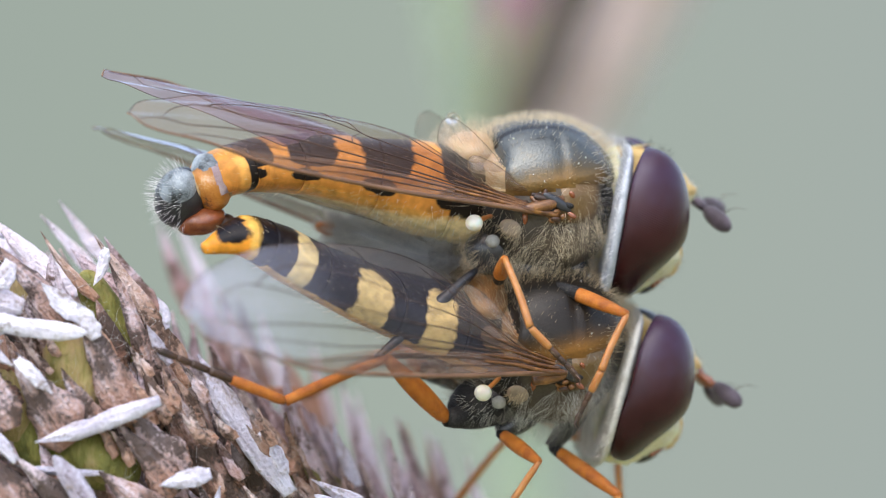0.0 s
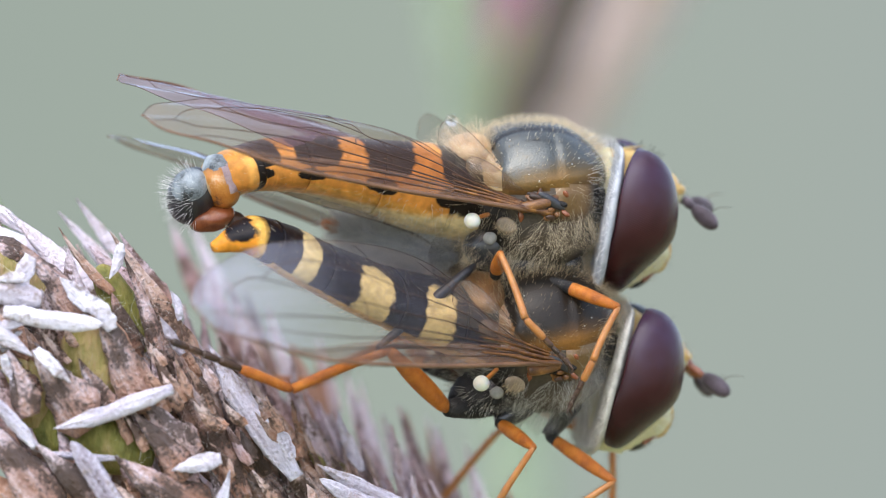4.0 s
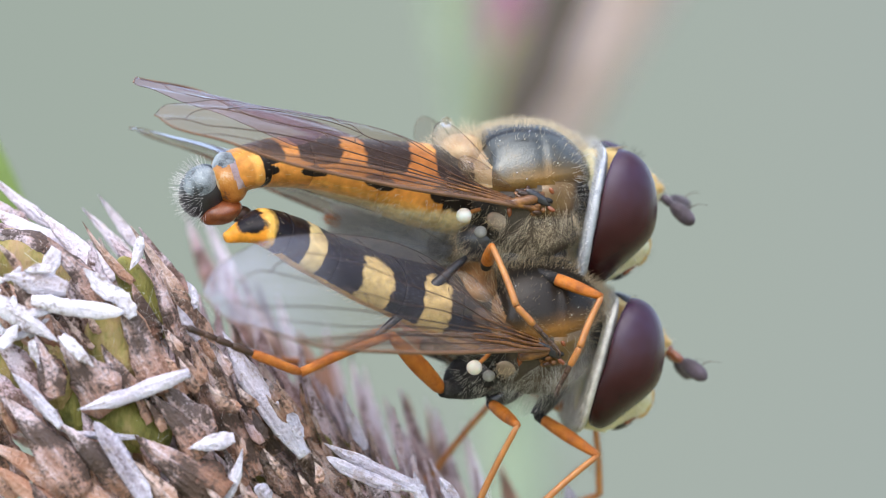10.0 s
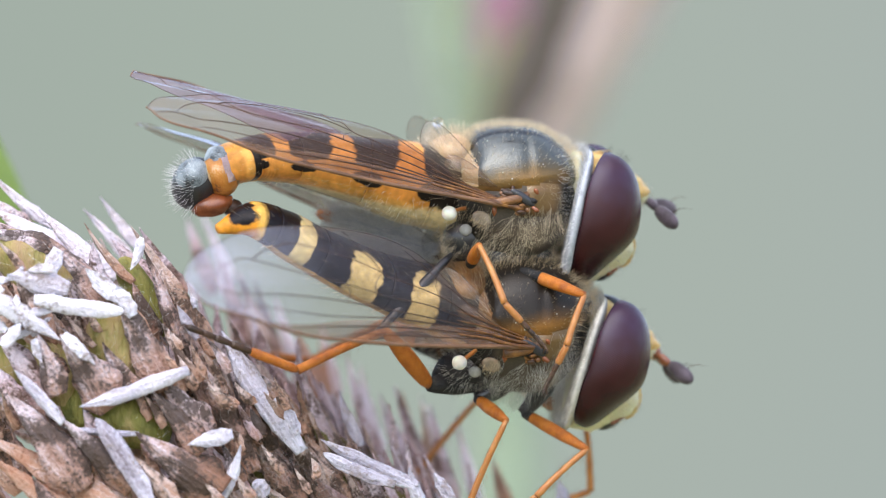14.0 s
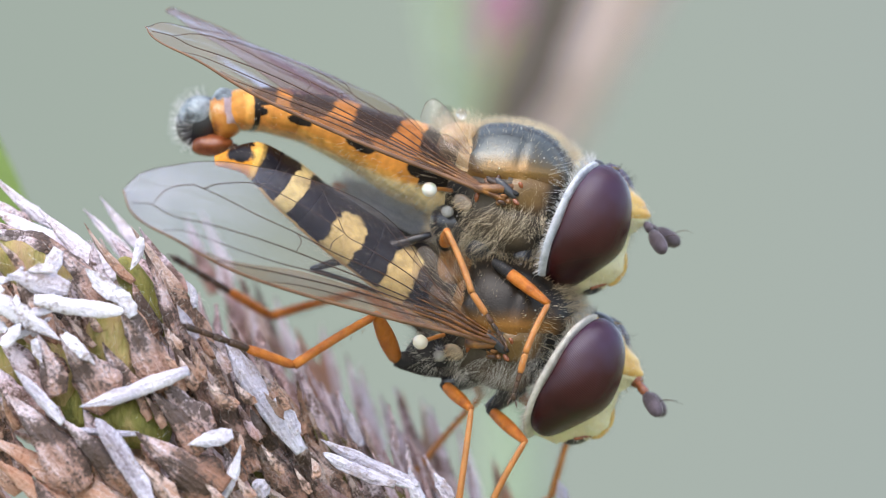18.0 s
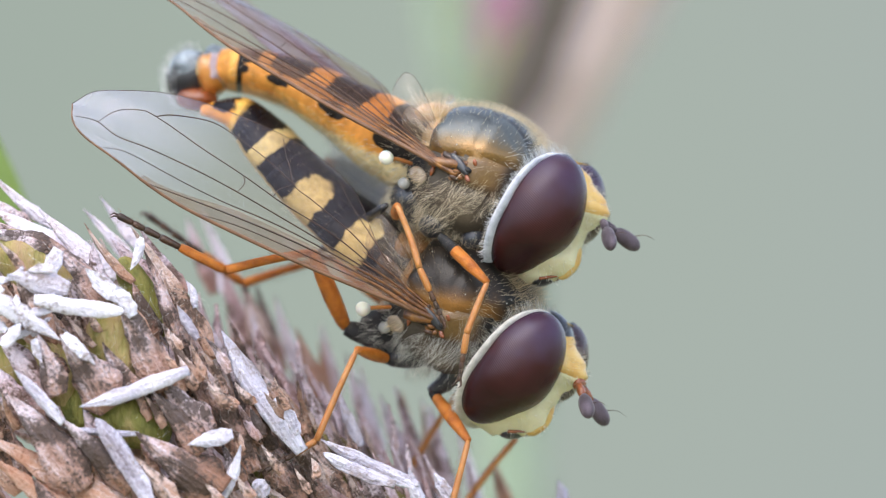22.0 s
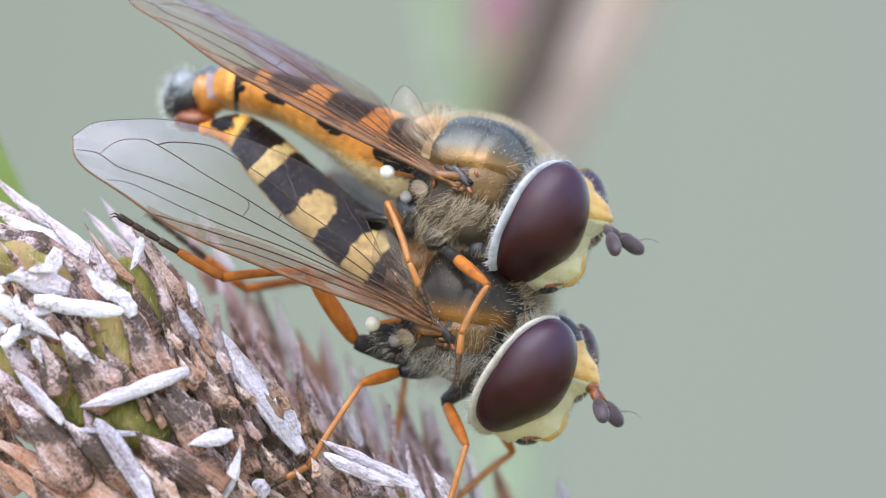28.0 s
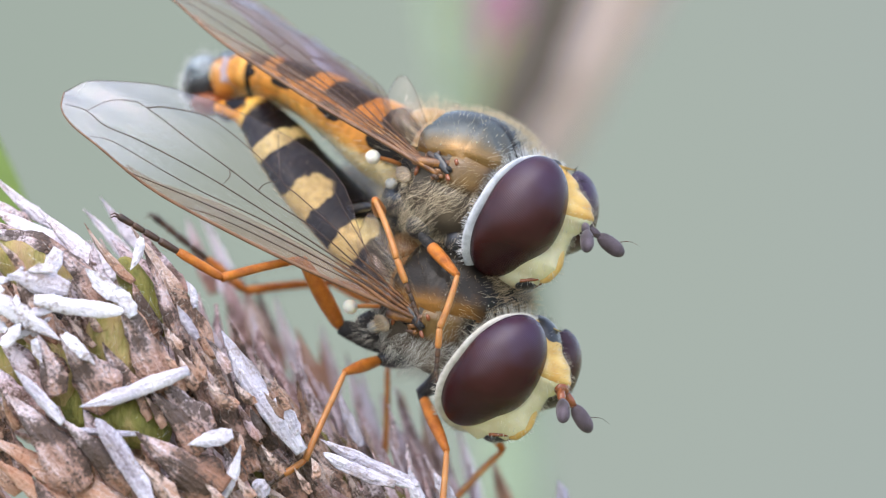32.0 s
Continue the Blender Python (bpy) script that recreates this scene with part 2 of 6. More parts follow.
def membrane(name, tint, cover, metal=0.0, ior=1.2, outer=0.0, stain=None):
    """Wing skin: mostly clear, with a faint brown film and a gloss."""
    m, nodes, links, bsdf = blank(name)
    where, place = nodes.new("ShaderNodeTexCoord"), nodes.new("ShaderNodeMapping")
    place.inputs["Scale"].default_value = (1000, 1000, 1000)
    links.new(where.outputs["Object"], place.inputs[0])
    n, fine = nodes.new("ShaderNodeTexNoise"), nodes.new("ShaderNodeTexNoise")
    n.inputs["Scale"].default_value, fine.inputs["Scale"].default_value = 1.3, 40.0
    for x in (n, fine):
        links.new(place.outputs[0], x.inputs["Vector"])
    c = ramp(nodes, [(0.3, tint), (0.7, [min(1, v * 1.5) for v in tint])])
    links.new(n.outputs["Fac"], c.inputs[0])
    links.new(c.outputs[0], bsdf.inputs["Base Color"])
    bsdf.inputs["Roughness"].default_value = 0.16
    bsdf.inputs["Specular IOR Level"].default_value = 0.8
    bsdf.inputs["Metallic"].default_value = metal
    film = nodes.new("ShaderNodeMapRange")
    film.inputs[3].default_value, film.inputs[4].default_value = 180.0, 620.0
    links.new(n.outputs["Fac"], film.inputs[0])
    links.new(film.outputs[0], bsdf.inputs["Thin Film Thickness"])
    bsdf.inputs["Thin Film IOR"].default_value = 1.7
    relief = nodes.new("ShaderNodeBump")
    relief.inputs["Strength"].default_value, relief.inputs["Distance"].default_value = 0.2, 0.02 * MM
    links.new(fine.outputs["Fac"], relief.inputs["Height"])
    links.new(relief.outputs[0], bsdf.inputs["Normal"])
    clear = nodes.new("ShaderNodeBsdfTransparent")
    clear.inputs[0].default_value = (0.95, 0.94, 0.95, 1)
    if stain:
        along_wing = nodes.new("ShaderNodeAttribute")
        along_wing.attribute_name = "span"
        tea = ramp(nodes, [(0.35, stain), (0.8, (0.95, 0.94, 0.95))])
        links.new(along_wing.outputs["Fac"], tea.inputs[0])
        links.new(tea.outputs[0], clear.inputs[0])
    mix = nodes.new("ShaderNodeMixShader")
    mix.inputs[0].default_value = cover
    if outer:
        span = nodes.new("ShaderNodeAttribute")
        span.attribute_name = "span"
        dense = nodes.new("ShaderNodeMapRange")
        dense.inputs[1].default_value, dense.inputs[2].default_value = 0.6, 1.0
        dense.inputs[3].default_value, dense.inputs[4].default_value = cover, outer
        links.new(span.outputs["Fac"], dense.inputs[0])
        links.new(dense.outputs[0], mix.inputs[0])
    links.new(clear.outputs[0], mix.inputs[1])
    links.new(bsdf.outputs[0], mix.inputs[2])
    slant = nodes.new("ShaderNodeFresnel")
    slant.inputs["IOR"].default_value = ior
    gloss = nodes.new("ShaderNodeBsdfGlossy")
    gloss.inputs["Roughness"].default_value = 0.22
    gloss.inputs["Color"].default_value = (0.86, 0.84, 0.88, 1)
    links.new(relief.outputs[0], gloss.inputs["Normal"])
    both = nodes.new("ShaderNodeMixShader")
    reach = nodes.new("ShaderNodeAttribute")
    reach.attribute_name = "span"
    wax = nodes.new("ShaderNodeMapRange")
    wax.inputs[1].default_value, wax.inputs[2].default_value = 0.3, 0.85
    wax.inputs[3].default_value, wax.inputs[4].default_value = 0.2, 1.2
    links.new(reach.outputs["Fac"], wax.inputs[0])
    shine = nodes.new("ShaderNodeMath")
    shine.operation = "MULTIPLY"
    shine.use_clamp = True
    links.new(slant.outputs[0], shine.inputs[0])
    links.new(wax.outputs[0], shine.inputs[1])
    links.new(shine.outputs[0], both.inputs[0])
    links.new(mix.outputs[0], both.inputs[1])
    links.new(gloss.outputs[0], both.inputs[2])
    links.new(both.outputs[0], nodes["Material Output"].inputs[0])
    return m


def plain_hair(name, colour, rough=0.45, deep=0.65):
    m, nodes, links, bsdf = blank(name)
    n = nodes.new("ShaderNodeNewGeometry")
    c = ramp(nodes, [(0.0, [v * deep for v in colour]), (1.0, [min(1, v * 1.2) for v in colour])])
    links.new(n.outputs["Random Per Island"], c.inputs[0])
    links.new(c.outputs[0], bsdf.inputs["Base Color"])
    bsdf.inputs["Roughness"].default_value = rough
    glow = nodes.new("ShaderNodeBsdfTranslucent")
    links.new(c.outputs[0], glow.inputs[0])
    mix = nodes.new("ShaderNodeMixShader")
    mix.inputs[0].default_value = 0.4
    links.new(bsdf.outputs[0], mix.inputs[1])
    links.new(glow.outputs[0], mix.inputs[2])
    links.new(mix.outputs[0], nodes["Material Output"].inputs[0])
    return m


BRONZE = pigmented("bronze_skin", [(0.0, (0.008, 0.006, 0.005)), (0.25, (0.022, 0.017, 0.012)), (0.5, (0.105, 0.112, 0.105)), (0.72, (0.13, 0.085, 0.035)), (1.0, (0.30, 0.15, 0.04))], 0.27, 0.3, 0.5, 0.4)
OCHRE = pigmented("ochre_skin", [(0.0, (0.010, 0.008, 0.006)), (0.35, (0.045, 0.026, 0.010)), (0.7, (0.13, 0.07, 0.02)), (1.0, (0.26, 0.15, 0.05))], 0.34, 0.15, 0.0)
BROWNBACK = pigmented("dark_brown_skin", [(0.0, (0.006, 0.005, 0.004)), (0.4, (0.020, 0.014, 0.009)), (0.7, (0.085, 0.042, 0.014)), (1.0, (0.26, 0.12, 0.03))], 0.34, 0.1, 0.0, 0.2)
DULL = grainy("dull_black_skin", [(0.3, (0.008, 0.008, 0.009)), (0.6, (0.026, 0.025, 0.026)), (0.8, (0.07, 0.065, 0.06))], 5, 30, 0.6, 0.8, spec=0.2)
CUP = grainy("calypter_skin", [(0.3, (0.16, 0.12, 0.085)), (0.6, (0.33, 0.26, 0.19)), (0.8, (0.46, 0.26, 0.11))], 3, 30, 0.45, 0.3, sss=0.2)
ROOT = grainy("wing_root", [(0.3, (0.06, 0.022, 0.008)), (0.5, (0.15, 0.06, 0.016)), (0.75, (0.33, 0.145, 0.035))], 5, 30, 0.35, 0.4, coat=0.15)
PLEURA = pigmented("dusted_skin", [(0.0, (0.007, 0.007, 0.008)), (0.4, (0.024, 0.020, 0.017)), (0.7, (0.090, 0.070, 0.050)), (1.0, (0.20, 0.155, 0.105))], 0.5, 0.0, 0.0, 0.25)
BROWN = grainy("brown_skin", [(0.3, (0.10, 0.045, 0.015)), (0.6, (0.24, 0.11, 0.03)), (0.8, (0.36, 0.2, 0.08))], 3, 30, 0.4, 0.4)
BLACK = grainy("black_skin", [(0.3, (0.010, 0.010, 0.014)), (0.7, (0.03, 0.03, 0.036))], 3, 40, 0.28, 0.2, coat=0.3)
SCUTEL = grainy("amber_skin", [(0.3, (0.42, 0.26, 0.12)), (0.7, (0.60, 0.42, 0.23))], 3, 30, 0.4, 0.2, sss=0.3)
FACE = grainy("face_yellow", [(0.3, (0.56, 0.51, 0.29)), (0.55, (0.67, 0.63, 0.43)), (0.8, (0.76, 0.73, 0.56))], 2, 40, 0.45, 0.2, sss=0.2)
FRONS = grainy("frons_orange", [(0.3, (0.46, 0.26, 0.06)), (0.55, (0.58, 0.39, 0.13)), (0.8, (0.66, 0.52, 0.28))], 3, 40, 0.35, 0.2, sss=0.2)
DUST = grainy("grey_dust", [(0.3, (0.20, 0.20, 0.19)), (0.7, (0.38, 0.38, 0.36))], 4, 40, 0.7, 0.3)
POWDER = grainy("white_dust", [(0.3, (0.34, 0.36, 0.41)), (0.5, (0.52, 0.54, 0.59)), (0.7, (0.66, 0.68, 0.72))], 5, 60, 0.85, 0.7)
CREAMDUST = grainy("cream_dust", [(0.3, (0.44, 0.41, 0.35)), (0.5, (0.59, 0.56, 0.50)), (0.7, (0.70, 0.67, 0.61))], 5, 60, 0.85, 0.7)
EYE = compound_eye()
DUSK = grainy("antenna_grey", [(0.3, (0.028, 0.016, 0.022)), (0.7, (0.085, 0.062, 0.085))], 4, 50, 0.6, 0.4, sheen=0.2)
ORANGE = grainy("leg_orange", [(0.32, (0.30, 0.078, 0.005)), (0.5, (0.45, 0.132, 0.010)), (0.72, (0.57, 0.195, 0.02))], 5, 45, 0.4, 0.8, sss=0.06)
PALE = grainy("leg_pale", [(0.3, (0.34, 0.125, 0.03)), (0.7, (0.50, 0.22, 0.065))], 3, 40, 0.35, 0.1, sss=0.2)
DARKLEG = grainy("leg_dark", [(0.3, (0.018, 0.012, 0.010)), (0.7, (0.09, 0.04, 0.02))], 3, 40, 0.4, 0.3)
TAIL_PEACH = grainy("tail_peach", [(0.30, (0.14, 0.06, 0.03)), (0.38, (0.46, 0.17, 0.03)), (0.6, (0.58, 0.25, 0.055)), (0.78, (0.70, 0.50, 0.32))], 3.6, 30, 0.3, 0.2, coat=0.2, sss=0.2)
LILAC = grainy("lilac_skin", [(0.3, (0.30, 0.20, 0.22)), (0.7, (0.56, 0.45, 0.47))], 4, 40, 0.4, 0.3, sss=0.2)
RUST = grainy("rust_skin", [(0.3, (0.12, 0.03, 0.012)), (0.7, (0.30, 0.09, 0.03))], 3, 40, 0.25, 0.2, coat=0.3)
GREYCAP = grainy("grey_dusted_cap", [(0.34, (0.012, 0.014, 0.016)), (0.46, (0.16, 0.19, 0.21)), (0.7, (0.38, 0.43, 0.47))], 4.0, 40, 0.4, 0.3)
KNOB = grainy("halter_cream", [(0.3, (0.60, 0.58, 0.50)), (0.7, (0.72, 0.71, 0.65))], 4, 40, 0.45, 0.1, sss=0.3)
MALE_BAND = banded("male_abdomen", (0.014, 0.010, 0.009), (0.65, 0.28, 0.06), (0.74, 0.37, 0.09))
FEMALE_BAND = banded("female_abdomen", (0.010, 0.008, 0.010), (0.62, 0.48, 0.22), (0.62, 0.40, 0.14), 0.3)
FEMALE_TAIL = banded("female_tail", (0.010, 0.008, 0.010), (0.68, 0.27, 0.03), (0.72, 0.42, 0.09), 0.25)
WING_MALE = membrane("wing_brownish", (0.20, 0.12, 0.09), 0.12, 0.0, 1.08, 0.32, (0.76, 0.67, 0.60))
# skin of the far wing alone; its mauve sheen is put into the tint
WING_GLOSSY = membrane("wing_iridescent", (0.20, 0.12, 0.155), 0.52, 0.3, 1.01)
LOBE_BROWN = membrane("wing_flap", (0.17, 0.11, 0.065), 0.36)
LOBE = membrane("wing_lobe", (0.24, 0.19, 0.15), 0.24)
WING_FEMALE = membrane("wing_clear", (0.28, 0.27, 0.32), 0.06, 0.0, 1.26, 0.54, (0.84, 0.77, 0.70))
VEIN = grainy("wing_vein", [(0.3, (0.022, 0.011, 0.008)), (0.7, (0.075, 0.034, 0.017))], 3, 40, 0.4, 0.1)
COSTA = grainy("wing_costa", [(0.3, (0.10, 0.048, 0.024)), (0.7, (0.20, 0.10, 0.05))], 3, 40, 0.4, 0.1)
HAIR_GOLD = plain_hair("hair_gold", (0.84, 0.73, 0.54))
HAIR_BEIGE = plain_hair("hair_beige", (0.70, 0.57, 0.38))
HAIR_PALE = plain_hair("hair_pale", (0.72, 0.70, 0.64))
HAIR_BROWN = plain_hair("hair_brown", (0.34, 0.27, 0.18))
HAIR_WHITE = plain_hair("hair_white", (0.85, 0.86, 0.86))
HAIR_BLACK = plain_hair("hair_black", (0.02, 0.018, 0.016))


# ---- shaping, in millimetres ----
def surf(fn, nu, nv):
    """A closed skin: rings of nu points at v = 0..1, ends capped by a point."""
    vs, fs = [fn(0.0, 0.0)], []
    for j in range(1, nv):
        for i in range(nu):
            vs.append(fn(2 * math.pi * i / nu, j / nv))
    vs.append(fn(0.0, 1.0))
    last = len(vs) - 1
    for i in range(nu):
        k = (i + 1) % nu
        fs.append((0, 1 + k, 1 + i))
        fs.append((last, last - nu + i, last - nu + k))
        for j in range(nv - 2):
            a, b = 1 + j * nu, 1 + (j + 1) * nu
            fs.append((a + i, a + k, b + k, b + i))
    return outward(([Vector(v) for v in vs], fs))


def ball(c, r, turn=None, nu=28, nv=16, warp=None, power=1.0):
    c, turn = Vector(c), turn or Matrix.Identity(3)
    def fn(u, v):
        a = math.pi * v
        def p(x):
            return math.copysign(abs(x) ** power, x)
        q = Vector((p(math.sin(a) * math.cos(u)) * r[0], p(math.sin(a) * math.sin(u)) * r[1], p(math.cos(a)) * r[2]))
        if warp:
            q = warp(q)
        return c + turn @ q
    return surf(fn, nu, nv)


def tube(pts, radii, n=8):
    pts = [Vector(p) for p in pts]
    vs, fs = [], []
    side = None
    for i, p in enumerate(pts):
        d = (pts[min(i + 1, len(pts) - 1)] - pts[max(i - 1, 0)]).normalized()
        if side is None:
            side = d.orthogonal().normalized()
        side = (side - d * side.dot(d)).normalized()
        up = d.cross(side)
        for k in range(n):
            a = 2 * math.pi * k / n
            vs.append(p + (side * math.cos(a) + up * math.sin(a)) * radii[i])
    for i in range(len(pts) - 1):
        for k in range(n):
            l = (k + 1) % n
            fs.append((i * n + k, i * n + l, i * n + n + l, i * n + n + k))
    fs.append(tuple(range(n - 1, -1, -1)))
    fs.append(tuple(range(len(vs) - n, len(vs))))
    return outward((vs, fs))


def outward(data):
    """The same skin with its faces turned outwards."""
    vs, fs = data
    volume = sum(vs[f[0]].dot(vs[f[i]].cross(vs[f[i + 1]])) for f in fs for i in range(1, len(f) - 1))
    return data if volume > 0 else (vs, [tuple(reversed(f)) for f in fs])


def joined(*meshes):
    vs, fs = [], []
    for v, f in meshes:
        k = len(vs)
        vs += v
        fs += [tuple(i + k for i in x) for x in f]
    return vs, fs


def smooth_path(pts, steps=6):
    """Points along a soft curve through pts."""
    pts = [Vector(p) for p in pts]
    ext = [2 * pts[0] - pts[1], *pts, 2 * pts[-1] - pts[-2]]
    out = []
    for i in range(1, len(ext) - 2):
        a, b, c, d = ext[i - 1:i + 3]
        for k in range(steps):
            t = k / steps
            out.append(0.5 * (2 * b + (c - a) * t + (2 * a - 5 * b + 4 * c - d) * t * t + (3 * b - a - 3 * c + d) * t ** 3))
    out.append(pts[-1])
    return out


def mesh_of(name, data, material, smooth=True, attrs=None):
    vs, fs = data
    me = bpy.data.meshes.new(name)
    me.from_pydata([tuple(v * MM) for v in vs], [], fs)
    me.update()
    if smooth:
        me.polygons.foreach_set("use_smooth", [True] * len(me.polygons))
    for key, values in (attrs or {}).items():
        me.attributes.new(key, "FLOAT", "POINT").data.foreach_set("value", values)
    me.materials.append(material)
    return me


def part(name, data, material, parent=None, label="", at=None, attrs=None, smooth=True):
    """One mesh object under a thing or part; at: its own origin in mm."""
    if at is not None:
        data = ([v - Vector(at) for v in data[0]], data[1])
    ob = new(name, mesh_of(name, data, material, smooth, attrs))
    if parent:
        ob.parent = parent
    if at is not None:
        ob.location = Vector(at) * MM
    if label:
        tagged(ob, label)
    return ob


def samples(data, count, rng):
    vs, fs = data
    tris = [(f[0], f[i], f[i + 1]) for f in fs for i in range(1, len(f) - 1)]
    v = np.array([tuple(p) for p in vs])
    t = np.array(tris)
    a, b, c = v[t[:, 0]], v[t[:, 1]], v[t[:, 2]]
    n = np.cross(b - a, c - a)
    area = np.linalg.norm(n, axis=1) + 1e-12
    pick = rng.choice(len(t), count, p=area / area.sum())
    r = np.sqrt(rng.random(count))[:, None]
    s = rng.random(count)[:, None]
    p = a[pick] * (1 - r) + b[pick] * r * (1 - s) + c[pick] * r * s
    return p, n[pick] / area[pick][:, None]


def fur(data, count, rule, seed, thick=0.008, tufts=0, bend=0.1):
    """Fine tapered hairs on a skin. rule(p, n) gives a hair's course as a vector in mm, or None; tufts: clumps that hairs lean to."""
    rng = np.random.default_rng(seed)
    ps, ns = samples(data, count, rng)
    vs, fs = [], []
    heads = []
    if tufts:
        for p, n in zip(*samples(data, tufts, rng)):
            d = rule(Vector(p), Vector(n))
            if d is not None:
                heads.append((np.array(p), Vector(p) + d * 1.1 + Vector(rng.normal(0, 0.25, 3)) * d.length))
        spots = np.array([h[0] for h in heads])
    for p, n in zip(ps, ns):
        here, p, n = p, Vector(p), Vector(n)
        d = rule(p, n)
        if d is None:
            continue
        d = d * (0.7 + 0.6 * rng.random()) + Vector(rng.normal(0, 0.12, 3)) * d.length
        if tufts and rng.random() < 0.8:
            goal = heads[int(np.argmin(((spots - here) ** 2).sum(1)))][1] - p
            if goal.length < d.length * 2.2:
                d = d.lerp(goal, 0.35 + 0.4 * rng.random())
        side = d.orthogonal().normalized()
        up = d.normalized().cross(side)
        droop = Vector(rng.normal(0, bend, 3)) * d.length
        k = len(vs)
        for f, w in ((0.0, 1.0), (0.35, 0.85), (0.7, 0.55)):
            for a in (0, 2.09, 4.19):
                vs.append(p + d * f + droop * (f * f - f) * 2 + (side * math.cos(a) + up * math.sin(a)) * thick * w)
        vs.append(p + d)
        for i in range(3):
            j = (i + 1) % 3
            fs.append((k + i, k + j, k + 3 + j, k + 3 + i))
            fs.append((k + 3 + i, k + 3 + j, k + 6 + j, k + 6 + i))
            fs.append((k + 6 + i, k + 6 + j, k + 9))
    return vs, fs


# ---- the hoverflies: x to the head, y to the fly's left, z up, in mm from the middle of the thorax ----
TILT = Matrix.Rotation(radians(10), 3, "Y")


def soft(x, a, b):
    t = max(0.0, min(1.0, (x - a) / (b - a)))
    return t * t * (3 - 2 * t)


def curve_at(table, x):
    for (x0, y0), (x1, y1) in zip(table, table[1:]):
        if x <= x1:
            return y0 + (y1 - y0) * soft(x, x0, x1)
    return table[-1][1]


def flow_at(table, x):
    """A smooth outline through the table's points."""
    k = max(i for i in range(len(table) - 1) if table[i][0] <= x + 1e-9)
    (x1, b), (x2, c) = table[k], table[k + 1]
    (x0, a), (x3, d) = table[max(0, k - 1)], table[min(len(table) - 1, k + 2)]
    h = x2 - x1
    m1 = (c - a) / (x2 - x0)
    m2 = (d - b) / (x3 - x1)
    t = (x - x1) / h
    return (2 * t ** 3 - 3 * t * t + 1) * b + (t ** 3 - 2 * t * t + t) * h * m1 + (3 * t * t - 2 * t ** 3) * c + (t ** 3 - t * t) * h * m2


